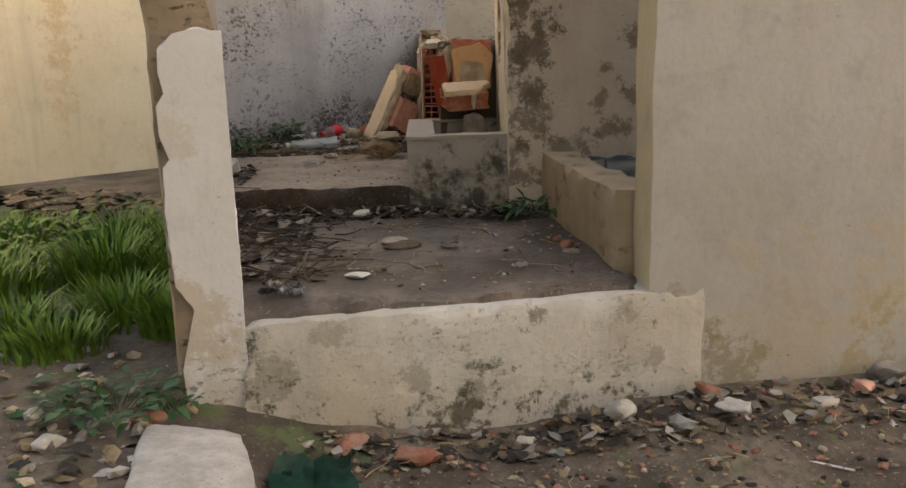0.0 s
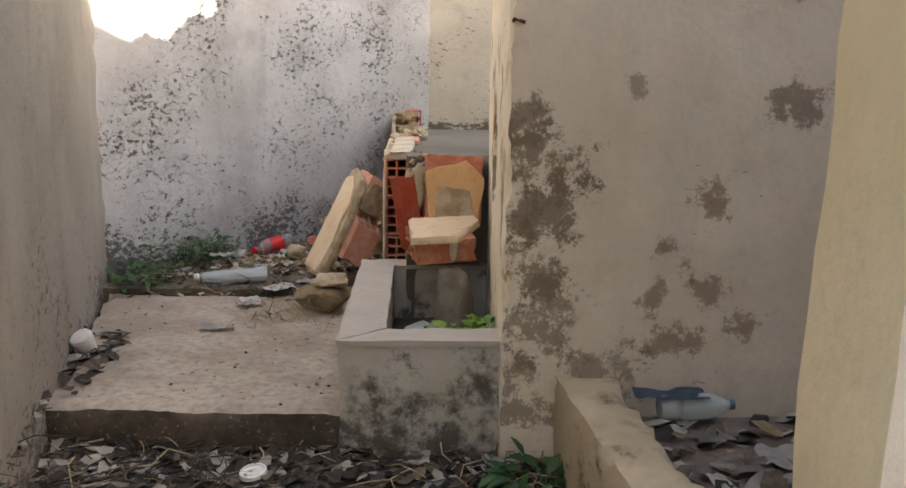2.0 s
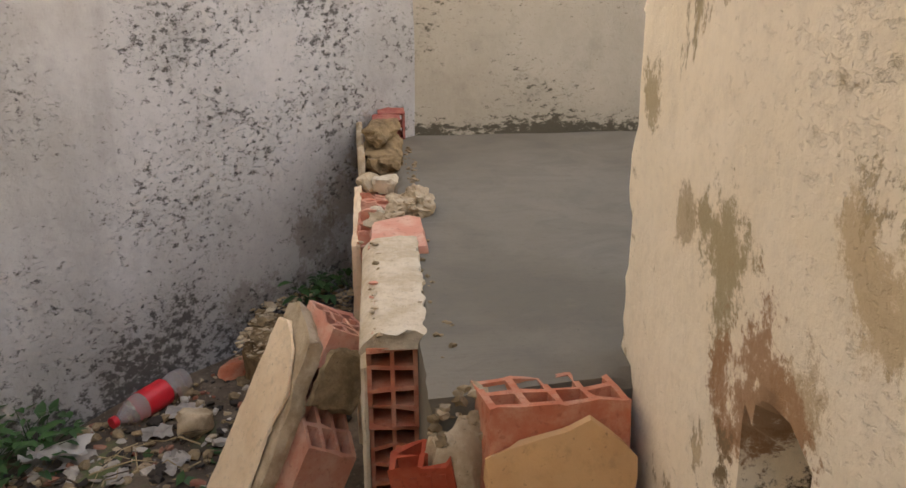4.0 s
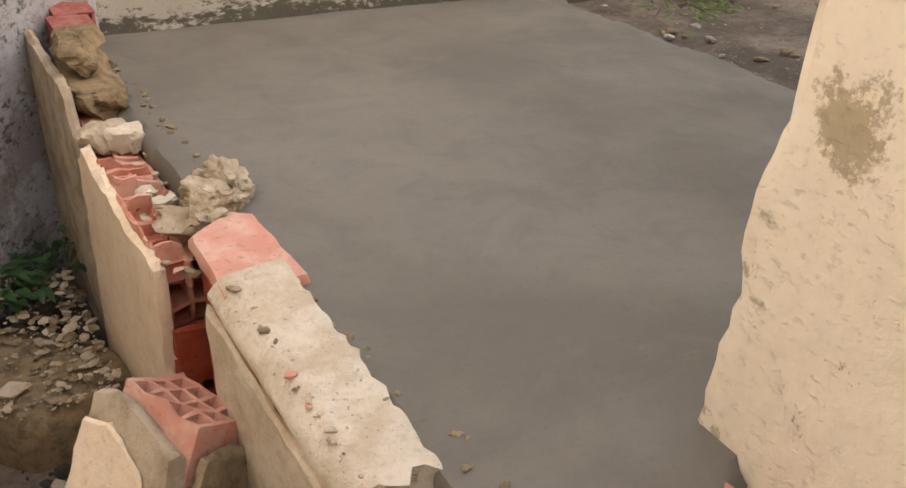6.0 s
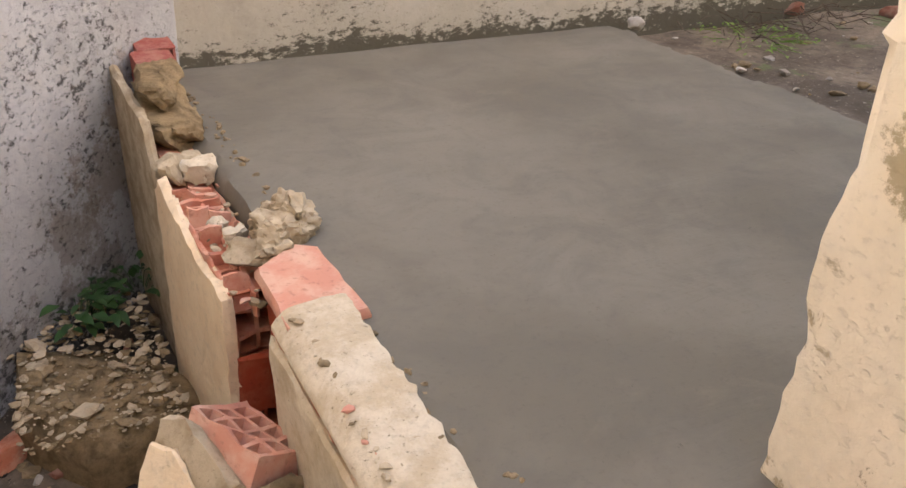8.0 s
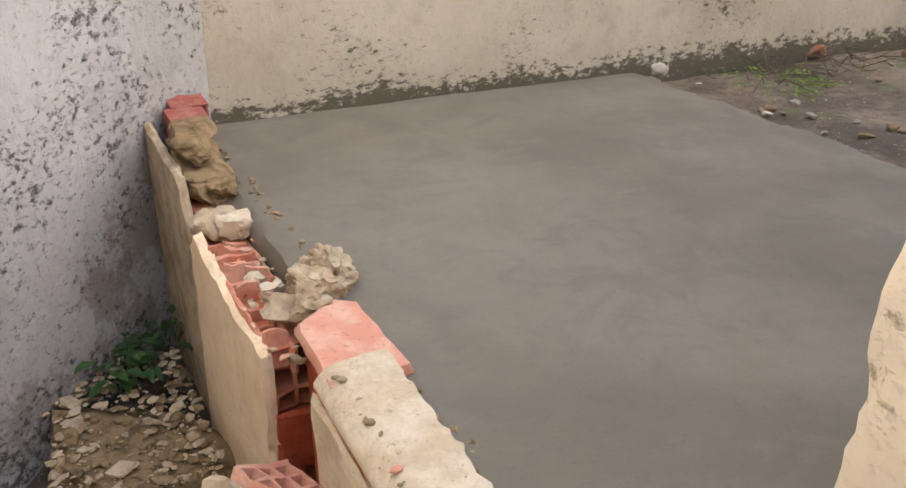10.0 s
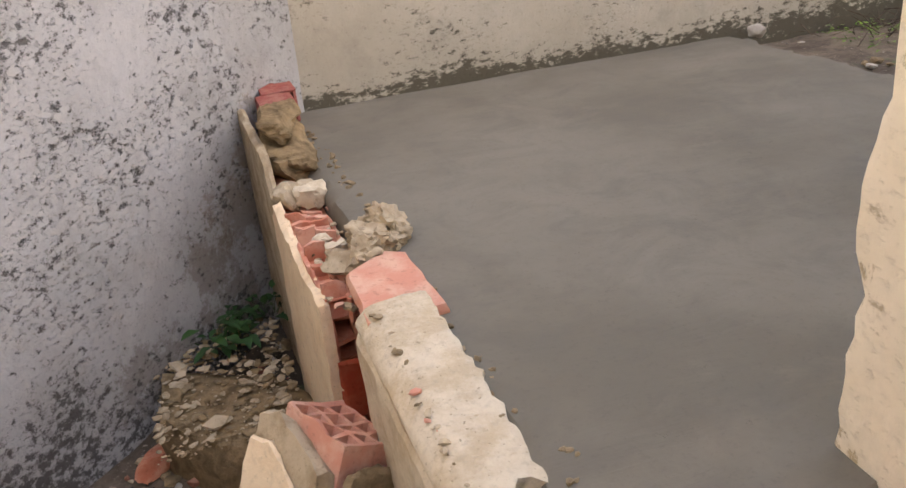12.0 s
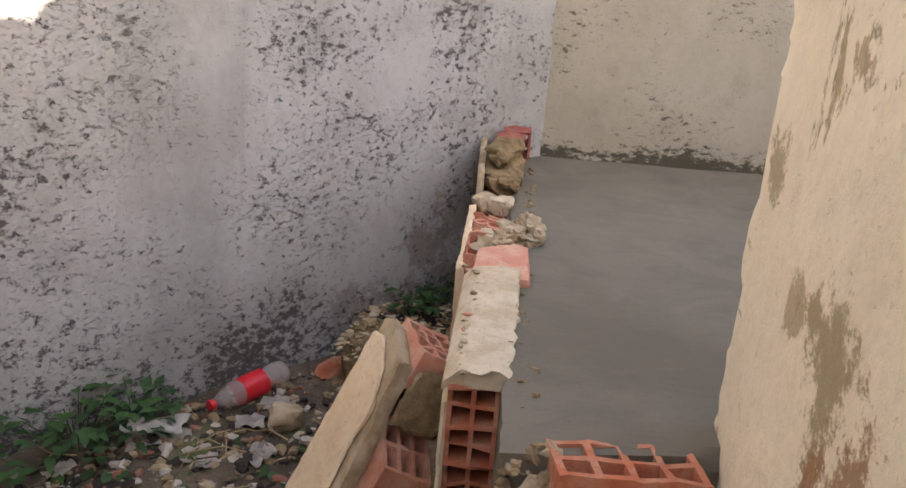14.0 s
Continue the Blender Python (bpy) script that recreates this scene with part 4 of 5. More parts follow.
# ---- fallen pieces of masonry ----
def leaning_chunk():
    o, T = Vector((-0.725, 6.70, 0.79)), Vector((-0.455, 6.87, 1.365))
    ax = (T - o).normalized()
    face = Vector((-0.72, -0.37, 0.585))
    face = (face - ax * face.dot(ax)).normalized()
    t = thing("leaning_masonry_chunk", Matrix.Translation(o), "fallen chunk of hollow brick wall with a cream plaster face, leaning", "rubble")
    base = Matrix((ax, ax.cross(face), -face)).transposed().to_4x4()

    def piece(name, bm, mat, label=""):
        bm.transform(base)
        part(name, bm, mat, t, label)
    L = (T - o).length
    # upper brick, its cells open at the top end, and the lower one standing further out
    bm = bmesh.new()
    hollow(bm, 0.155, 0.19, 0.15, 4, 3, 0.010, 0.012, Matrix.Translation((L - 0.15, 0.118, 0.045)), 4.0, 0, 0.0, 0.025)
    piece("brick", bm, PINK)
    bm = bmesh.new()
    hollow(bm, 0.38, 0.30, 0.15, 4, 3, 0.011, 0.012, Matrix.Translation((L - 0.535, 0.182, 0.045)), 6.0, 0, 0.0, 0.16)
    piece("brick", bm, DUSTY_PINK)
    # plaster: tan undercoat showing as a band, cream coat on it
    bm = bmesh.new()
    slab_piece(bm, [(0.0, 0.0), (-0.02, 0.22), (0.12, 0.265), (0.40, 0.245), (L - 0.22, 0.222), (L - 0.08, 0.205), (L - 0.015, 0.06), (L - 0.03, 0.0)], 0.045, Matrix.Translation((0, 0, 0.0)), 5.0, 0.03, 0.004, 0, 0.012)
    piece("mortar_layer", bm, TAN_CRUST, "tan mortar undercoat")
    bm = bmesh.new()
    slab_piece(bm, [(0.015, 0.0), (0.0, 0.20), (0.12, 0.225), (0.30, 0.20), (0.43, 0.212), (L - 0.12, 0.15), (L - 0.07, 0.06), (L - 0.08, 0.0)], 0.014, Matrix.Translation((0, 0, -0.013)), 2.0, 0.02, 0.0025, 0, 0.012)
    piece("plaster_face", bm, CREAM_CHUNK, "cream plaster coat")
    bm = bmesh.new()
    slab_piece(bm, [(-0.07, 0.0), (0.09, 0.005), (0.105, 0.06), (0.09, 0.135), (0.03, 0.145), (-0.07, 0.14)], 0.018, frame_of((L - 0.168, 0.228, 0.19), (1, 0, 0), (0, 1, 0)), 7.0, 0.02, 0.008, 0, 0.012)
    piece("mortar_layer", bm, BROWN_CRUST, "brown mortar layer")


leaning_chunk()


def standing_chunk():
    """Orange-faced chunk, its cells open at the top."""
    o = Vector((-0.015, 5.83, 1.185))
    t = thing("orange_masonry_chunk", Matrix.Translation(o), "fallen hollow brick chunk with an orange plaster face, standing", "rubble")
    ax, y = Vector((0.02, 0.17, 1)).normalized(), Vector((1, 0.18, -0.02))
    y = (y - ax * y.dot(ax)).normalized()
    base = Matrix((ax, y, ax.cross(y))).transposed().to_4x4()
    def piece(name, bm, mat, label=""):
        bm.transform(base)
        part(name, bm, mat, t, label)
    bm = bmesh.new()
    hollow(bm, 0.352, 0.265, 0.13, 4, 2, 0.014, 0.007, Matrix.Translation((0.0, 0.145, 0.0)), 2.0, 0, 0.10)
    piece("brick", bm, BRICK)
    bm = bmesh.new()
    slab_piece(bm, [(0.0, 0.035), (0.255, 0.0), (0.285, 0.10), (0.31, 0.19), (0.235, 0.285), (0.02, 0.255)], 0.022, Matrix.Translation((0, 0, -0.022)), 4.0, 0.04, 0.003, 0, 0.008)
    piece("plaster_face", bm, ORANGE_CHUNK, "orange plaster face")
    bm = bmesh.new()
    slab_piece(bm, [(0.01, 0.06), (0.14, 0.055), (0.185, 0.10), (0.17, 0.21), (0.06, 0.235), (0.0, 0.19)], 0.007, Matrix.Translation((0, 0, -0.0285)), 6.0, 0.03, 0.003, 0, 0.008)
    piece("mortar_patch", bm, TAN_CRUST, "tan mortar patch")


standing_chunk()


def mortar_edge():
    """Crumbled cement at the slab's broken corner."""
    bm = bmesh.new()
    rnd = random.Random(77)
    for i in range(46):
        u = rnd.random()
        s = 0.008 + 0.028 * rnd.random() ** 2
        lump(bm, (s * 1.4, s, s * 0.8), pose(-0.10 + 0.12 * rnd.random(), 5.93 + 0.07 * u, 1.42 + 0.075 * u, 0, 0, rnd.random() * 360), i * 1.3, 0.35, 2, i % 2, 0.3)
    lump(bm, (0.15, 0.12, 0.28), pose(-0.045, 5.955, 1.20, 0, 0, 10), 4.0, 0.3, 3, 0, 0.5)
    alone("mortar_edge", bm, [TAN_CRUST, BROWN_CRUST], Matrix(), "crumbled mortar along the cement slab's broken corner", "rubble", kind="stuff")


mortar_edge()


def red_brick():
    o = Vector((-0.06, 5.875, 1.065))
    bm = bmesh.new()
    m = frame_of((0, 0, 0), (-0.18, 0.06, 1), (0.15, 1, 0))
    hollow(bm, 0.36, 0.115, 0.10, 2, 2, 0.010, 0.03, m, 12.0)
    for g in range(4):
        y = -0.04 + 0.026 * g
        bmesh.ops.create_cube(bm, size=1.0, matrix=m @ Matrix.Translation((0.18, y, -0.001)) @ Matrix.Diagonal((0.29, 0.012, 0.006, 1)))
    alone("hollow_brick", bm, DEEP, Matrix.Translation(o), "deep red hollow brick standing on end", "brick")


red_brick()


def cream_chunk():
    """Chunk with a plaster top lying across the planter's back rim."""
    o = Vector((-0.075, 5.62, 1.06))
    t = thing("cream_masonry_chunk", Matrix.Translation(o), "fallen hollow brick chunk with cream plaster on top", "rubble")
    ax, up = Vector((1, 0.22, 0.05)), Vector((-0.05, -0.22, 1))
    m = frame_of((0, 0.09, 0), ax, up)
    bm = bmesh.new()
    hollow(bm, 0.30, 0.21, 0.11, 4, 2, 0.010, 0.03, m, 21.0)
    part("brick", bm, BRICK, t)
    bm = bmesh.new()
    slab_piece(bm, [(-0.01, -0.125), (0.20, -0.135), (0.345, 0.04), (0.33, 0.11), (0.03, 0.125)], 0.034, m @ Matrix.Translation((0, 0, 0.108)), 14.0, 0.04, 0.006, 0, 0.012)
    part("plaster_face", bm, CREAM_CHUNK, t, "cream plaster face")
    bm = bmesh.new()
    slab_piece(bm, [(0.0, -0.02), (0.03, -0.02), (0.028, 0.09), (0.012, 0.11), (0.0, 0.08)], 0.02, m @ frame_of((0.17, -0.105, 0.12), (1, 0, 0), (0, -1, 0)) @ Matrix.Diagonal((1, -1, 1, 1)), 3.0, 0.03, 0.002, 0, 0.008)
    part("mortar_drip", bm, PALE_CRUST, t)


cream_chunk()


# ---- rubble, stones and litter ----
def stone(name, o, size, mat, label, seed, turn=0, square=0.4, rough=0.25, group="", category="stone"):
    bm = bmesh.new()
    lump(bm, size, Matrix(), seed, rough, 3, 0, square)
    return alone(name, bm, mat, pose(*o, 0, 0, turn), label, category, group, sharp=50)


stone("muddy_block", (-0.52, 6.12, 0.685), (0.34, 0.26, 0.15), BROWN_CRUST, "muddy broken masonry block lying on the step", 3, 10, 0.8, 0.14, category="rubble")
stone("loose_stone", (-0.50, 6.12, 0.81), (0.19, 0.13, 0.075), TAN_CRUST, "tan broken stone lying on the muddy block", 8, 20, 0.6, 0.3)
stone("planter_stone", (0.14, 5.66, 0.68), (0.19, 0.16, 0.38), STONE, "grey stone standing in the planter under the rubble", 12, 15, 0.6, 0.2)
stone("low_stone", (-0.20, 6.19, 0.69), (0.10, 0.10, 0.16), STONE, "grey stone at the foot of the partition", 14, 15, 0.5, 0.25)
stone("earth_block", (-0.54, 7.70, 0.68), (0.52, 0.74, 0.27), MUD_LAYERS, "block of old earth mortar against the back wall", 22, 4, 0.9, 0.10, category="rubble")
stone("white_stone", (0.572, 2.80, 0.10), (0.12, 0.09, 0.085), STONE_PALE, "pale stone on the earth by the sill", 31, 40)
stone("paving_slab", (-0.80, 2.33, 0.16), (0.42, 0.62, 0.13), STONE_PALE, "flat pale concrete slab bedded in the earth", 35, 12, 0.85, 0.10)
stone("round_stone", (1.15, 2.84, 0.09), (0.13, 0.11, 0.10), BROWN_CRUST, "round brown stone in the rubble", 37, 0, 0.1, 0.15)
stone("white_stone", (1.93, 8.50, 1.49), (0.10, 0.08, 0.06), STONE_PALE, "small white stone on the slab's far corner", 41)
stone("broken_brick", (3.02, 8.62, 1.43), (0.20, 0.14, 0.10), DULL_BRICK, "dull broken brick on the upper ground", 43, 20, 0.7, 0.2)
stone("broken_brick", (3.62, 8.44, 1.43), (0.24, 0.13, 0.07), DULL_BRICK, "red broken brick on the upper ground", 47, 5, 0.8, 0.2)
stone("rubble_stone", (-0.86, 7.20, 0.73), (0.13, 0.10, 0.11), TAN_CRUST, "tan rubble stone beside the drinks bottle", 51, 30)
stone("wall_stone", (-0.80, 7.60, 0.75), (0.20, 0.07, 0.07), BRICK, "broken strip of red brick by the wall", 53, 50, 0.8, 0.2)
for i, (x, y, s, mat) in enumerate([(-0.14, 2.57, 0.13, DULL_BRICK), (-0.39, 2.665, 0.11, DULL_BRICK), (0.915, 2.92, 0.10, DULL_BRICK), (0.95, 2.72, 0.10, STONE_PALE), (0.22, 2.70, 0.06, STONE_PALE), (1.47, 2.89, 0.11, PINK), (1.63, 3.03, 0.16, STONE), (0.75, 2.66, 0.09, STONE), (1.25, 2.70, 0.08, STONE_PALE), (0.48, 3.66, 0.08, DULL_BRICK), (0.47, 3.80, 0.06, DULL_BRICK), (0.49, 3.55, 0.06, STONE), (-1.05, 2.62, 0.10, DULL_BRICK), (-1.3, 2.45, 0.09, STONE_PALE)]):
    stone("brick_fragment" if mat in (DULL_BRICK, PINK) else "loose_stone", (x, y, on_floor(x, y) - 0.01), (s * 1.3, s * 0.8, s * 0.55), mat, "broken bit of red brick on the ground" if mat in (DULL_BRICK, PINK) else "loose grey stone on the ground", 60 + i * 3, i * 47, 0.6, 0.28, "loose rubble", "brick" if mat in (DULL_BRICK, PINK) else "stone")


def scatter(name, n, area, mats, sizes, label, category, seed, flat=0.6, sink=0.2, keep=lambda x, y: True, detail=1):
    """Gravel or scraps strewn over a four-sided area."""
    rnd = random.Random(seed)
    bm = bmesh.new()
    a, b, c, d = [Vector(q) for q in area]
    for i in range(n):
        u, v = rnd.random(), rnd.random()
        p = (a * (1 - u) + b * u) * (1 - v) + (d * (1 - u) + c * u) * v
        s = sizes[0] + (sizes[1] - sizes[0]) * rnd.random() ** 2.5
        if not keep(p.x, p.y):
            continue
        lump(bm, (s * rnd.uniform(0.8, 1.6), s, s * flat), pose(p.x, p.y, on_floor(p.x, p.y) - s * flat * sink, rnd.uniform(-15, 15), rnd.uniform(-15, 15), rnd.random() * 360), rnd.random() * 99, 0.35, detail, rnd.randrange(len(mats)), 0.45)
    return alone(name, bm, mats, Matrix(), label, category, kind="stuff", sharp=18)


scatter("gravel", 2600, [(-0.6, 2.0), (2.3, 2.0), (2.3, 3.2), (-0.6, 2.85)], [STONE, DULL_BRICK, BROWN_CRUST, DARK_DIRT, TAN_CRUST, BROWN_CRUST, BROWN_CRUST, DARK_DIRT, DULL_BRICK], (0.005, 0.036), "stones and brick crumbs strewn over wet earth", "gravel", 1, 0.6, 0.3, lambda x, y: y < 2.83 + 0.152 * x)
scatter("gravel", 420, [(-2.6, 1.9), (-0.75, 1.9), (-0.95, 3.0), (-3.2, 4.6)], [STONE, STONE_PALE, TAN_CRUST, BROWN_CRUST], (0.01, 0.075), "pale stones among grass and earth", "gravel", 2)
scatter("gravel", 260, [(-3.5, 5.2), (-1.9, 5.2), (-2.3, 7.2), (-4.6, 7.6)], [BROWN_CRUST, DARK_DIRT, BROWN_CRUST], (0.03, 0.13), "clods of earth below the boundary wall", "gravel", 3, 0.6, 0.35)
scatter("floor_grit", 700, [(-1.25, 3.0), (0.62, 3.0), (0.55, 4.7), (-1.35, 4.7)], [STONE, TAN_CRUST, DARK_DIRT, STONE_PALE, CHIPS], (0.005, 0.028), "grit and crumbs on the wet floor", "litter", 4, 0.5, 0.2, lambda x, y: x > -0.76 - 0.27 * (y - 2.78))
scatter("step_grit", 260, [(-1.3, 4.8), (-0.3, 4.8), (-0.35, 6.5), (-1.7, 6.5)], [STONE, TAN_CRUST, DARK_DIRT], (0.004, 0.02), "grit on the muddy step", "litter", 5)
scatter("heap_rubble", 1100, [(-1.6, 6.55), (-0.35, 6.9), (-0.33, 8.15), (-1.25, 7.25)], [BROWN_CRUST, STONE_PALE, TAN_CRUST, BROWN_CRUST, DARK_DIRT, DULL_BRICK, DARK_DIRT], (0.006, 0.055), "mortar rubble heaped along the back wall", "rubble", 6, 0.7, 0.1)
scatter("upper_gravel", 240, [(1.9, 6.6), (4.8, 6.6), (4.8, 8.5), (1.95, 8.5)], [BROWN_CRUST, STONE, STONE_PALE], (0.01, 0.06), "stones on the mossy upper ground", "gravel", 7)


def heap_top():
    """Crumbs on the earth block."""
    rnd = random.Random(21)
    bm = bmesh.new()
    for i in range(900):
        x, y = rnd.uniform(-0.76, -0.35), rnd.uniform(7.38, 8.08)
        s = 0.005 + 0.030 * rnd.random() ** 3 if i > 8 else rnd.uniform(0.04, 0.07)
        lump(bm, (s * 1.5, s, s * 0.45), pose(x, y, 0.914 + 0.016 * rnd.random(), rnd.uniform(-20, 20), 0, rnd.random() * 360), i * 1.3, 0.35, 1, rnd.randrange(5), 0.4)
    alone("mortar_crumbs", bm, [TAN_CRUST, TAN_CRUST, BROWN_CRUST, MUD_LAYERS, TAN_CRUST], Matrix(), "crumbled mortar lying on the earth block", "rubble", kind="stuff", sharp=18)


heap_top()


def twigs(name, n, area, mats, length, label, seed, lift=0.012, thick=(0.0015, 0.004)):
    rnd = random.Random(seed)
    bm = bmesh.new()
    a, b, c, d = [Vector(q) for q in area]
    for i in range(n):
        u, v = rnd.random(), rnd.random()
        p = (a * (1 - u) + b * u) * (1 - v) + (d * (1 - u) + c * u) * v
        ang, L = rnd.random() * 6.28, rnd.uniform(*length)
        z = on_floor(p.x, p.y) + 0.004
        pts = []
        for k in range(4):
            s = (k / 3 - 0.5) * L
            w = rnd.uniform(-0.12, 0.12) * L
            x, y = p.x + math.cos(ang) * s - math.sin(ang) * w, p.y + math.sin(ang) * s + math.cos(ang) * w
            pts.append((x, y, z + lift * rnd.random() * 1.6))
        r = rnd.uniform(*thick)
        tube(bm, pts, r, r * 0.5, 4, rnd.randrange(len(mats)))
    alone(name, bm, mats, Matrix(), label, "twigs", kind="stuff")


twigs("twigs", 170, [(-1.1, 3.1), (-0.5, 3.1), (-0.55, 4.7), (-1.35, 4.7)], [TWIG, DARK_DIRT, TWIG, DARK_DIRT], (0.06, 0.38), "dark twigs and stems littering the floor", 11, 0.02, (0.002, 0.006))
twigs("twigs", 120, [(-1.3, 4.45), (0.5, 4.35), (0.5, 4.7), (-1.33, 4.72)], [TWIG, DARK_DIRT, STRAW, DARK_DIRT], (0.05, 0.3), "dark twigs along the foot of the step", 12, 0.03)
twigs("twigs", 60, [(-0.5, 3.2), (0.55, 3.2), (0.5, 4.6), (-0.5, 4.6)], [TWIG, STRAW], (0.04, 0.22), "thin dry stems on the floor", 13)
twigs("dry_straw", 46, [(-0.85, 5.7), (-0.32, 5.7), (-0.34, 6.0), (-0.95, 6.0)], [STRAW], (0.06, 0.26), "tangle of dry straw on the step", 14, 0.06, (0.001, 0.0025))
twigs("twigs", 60, [(-1.6, 6.3), (-0.7, 6.3), (-0.7, 7.3), (-1.6, 6.9)], [TWIG, STRAW], (0.05, 0.25), "dry stems below the back wall", 15, 0.04)
twigs("twigs", 40, [(2.2, 8.2), (3.2, 8.3), (3.3, 8.55), (2.2, 8.5)], [TWIG], (0.15, 0.5), "dead twigs along the cream wall", 16, 0.06)
twigs("twigs", 50, [(-0.4, 2.1), (1.8, 2.2), (1.9, 2.9), (-0.4, 2.7)], [STRAW, TWIG], (0.04, 0.16), "bits of stick among the gravel", 17)


def debris_mat(name, n, area, mats, size, label, seed):
    """Rotting leaves and scraps lying flat, overlapping."""
    rnd = random.Random(seed)
    bm = bmesh.new()
    a, b, c, d = [Vector(q) for q in area]
    for i in range(n):
        u, v = rnd.random(), rnd.random()
        p = (a * (1 - u) + b * u) * (1 - v) + (d * (1 - u) + c * u) * v
        s = rnd.uniform(*size)
        m = pose(p.x, p.y, on_floor(p.x, p.y) + rnd.uniform(0.002, 0.02), rnd.uniform(-25, 25), rnd.uniform(-25, 25), rnd.random() * 360)
        k = rnd.randrange(5, 8)
        ring = [bm.verts.new(m @ Vector((math.cos(6.28 * j / k) * s * rnd.uniform(0.5, 1.1), math.sin(6.28 * j / k) * s * 0.6 * rnd.uniform(0.5, 1.1), rnd.uniform(0, 0.25) * s))) for j in range(k)]
        mid = bm.verts.new(m @ Vector((0, 0, s * 0.12)))
        mi = rnd.randrange(len(mats))
        for j in range(k):
            bm.faces.new((ring[j], ring[(j + 1) % k], mid)).material_index = mi
    alone(name, bm, mats, Matrix(), label, "litter", kind="stuff")


debris_mat("rotting_litter", 420, [(-1.28, 4.3), (-0.2, 4.45), (-0.2, 4.72), (-1.33, 4.73)], [DARK_DIRT, DARK_DIRT, TWIG, CHIPS], (0.015, 0.06), "rotting dark leaves and rags below the step", 31)
debris_mat("rotting_litter", 300, [(-1.0, 3.2), (-0.65, 3.2), (-0.75, 4.3), (-1.2, 4.3)], [DARK_DIRT, TWIG, DARK_DIRT, CHIPS], (0.012, 0.05), "wet dark leaves along the wall", 32)
debris_mat("rotting_litter", 160, [(-0.2, 4.5), (0.5, 4.3), (0.5, 4.7), (-0.2, 4.71)], [DARK_DIRT, TWIG, CHIPS], (0.012, 0.05), "dead leaves below the planter", 33)
debris_mat("rotting_litter", 120, [(-1.5, 5.0), (-1.25, 4.85), (-1.3, 5.6), (-1.62, 5.7)], [DARK_DIRT, DARK_DIRT, TWIG], (0.015, 0.06), "black rotting rags on the step by the wall", 34)
debris_mat("rotting_litter", 260, [(0.72, 3.5), (1.7, 3.9), (1.7, 4.7), (0.7, 4.66)], [TWIG, BROWN_CRUST, CHIPS, DARK_DIRT], (0.02, 0.08), "rotting rubbish behind the kerb", 35)
debris_mat("rotting_litter", 520, [(-0.55, 2.5), (2.0, 2.6), (2.2, 3.1), (-0.5, 2.72)], [DARK_DIRT, DARK_DIRT, TWIG, CHIPS, BROWN_CRUST], (0.012, 0.05), "dark rotting leaves along the wall foot", 37)
debris_mat("dead_leaves", 260, [(-2.4, 2.0), (-0.9, 2.0), (-1.05, 2.9), (-2.6, 3.1)], [DARK_DIRT, TWIG, BROWN_CRUST, LEAF], (0.012, 0.05), "dead leaves and moss on the earth", 38)
debris_mat("dead_leaves", 300, [(-3.8, 6.2), (-2.2, 5.2), (-2.5, 7.6), (-4.6, 8.0)], [DARK_DIRT, TWIG, LEAF, BROWN_CRUST], (0.03, 0.11), "dead leaves below the boundary wall", 39)
debris_mat("dead_leaves", 200, [(-1.75, 6.3), (-0.7, 6.3), (-0.75, 7.2), (-1.5, 6.95)], [DARK_DIRT, TWIG, CHIPS, LEAF], (0.012, 0.05), "dead leaves below the grey wall", 36)


def weed(name, o, n, spread, size, label, mat=LEAF, up=0.7, seed=0, wide=0.55):
    rnd = random.Random(seed)
    t = thing(name, Matrix.Translation(o), label, "plant")
    bm = bmesh.new()
    bs = bmesh.new()
    for i in range(n):
        a = rnd.random() * 6.28
        r = spread * math.sqrt(rnd.random())
        root = Vector((math.cos(a) * r * 0.4, math.sin(a) * r * 0.4, 0))
        tip = Vector((math.cos(a) * r, math.sin(a) * r, up * spread * rnd.uniform(0.15, 1.0)))
        if i % 3 == 0:
            tube(bs, [root, root.lerp(tip, 0.5) + Vector((0, 0, 0.01)), tip], 0.0022, 0.0012, 4)
        L = size * rnd.uniform(0.6, 1.3)
        leaf(bm, tip, (math.cos(a + rnd.uniform(-1, 1)), math.sin(a + rnd.uniform(-1, 1)), rnd.uniform(-0.1, 0.7)), L, L * wide, rnd.uniform(0.1, 0.6))
    part("foliage", bm, mat, t)
    part("stalk", bs, mat, t)["kind"] = "stuff"


weed("weed", (-0.56, 7.98, 0.92), 60, 0.12, 0.06, "dark green weed growing at the foot of the wall", seed=1)
weed("weed", (-0.36, 8.10, 0.92), 34, 0.09, 0.05, "small dark green weed beside the partition", seed=2)
weed("weed", (-1.50, 6.98, 0.73), 130, 0.24, 0.06, "dark green weed below the grey wall", seed=3)
weed("weed", (-1.66, 6.55, 0.70), 110, 0.20, 0.06, "dark green weed in the corner of the walls", seed=4, up=0.5)
weed("weed", (-1.36, 7.12, 0.74), 70, 0.14, 0.05, "leafy green weed behind the bottle", seed=5, up=1.0)
weed("planter_plant", (0.17, 5.12, 0.70), 150, 0.14, 0.085, "fresh green leafy plant growing in the planter", GRASS, 1.5, seed=6)
weed("weed", (0.44, 4.42, 0.555), 60, 0.15, 0.11, "limp dark green leaves against the kerb", seed=7, up=0.5, wide=0.35)
weed("weed", (-1.18, 2.66, 0.25), 110, 0.22, 0.06, "low green weed at the pillar's foot", seed=8, up=0.4)
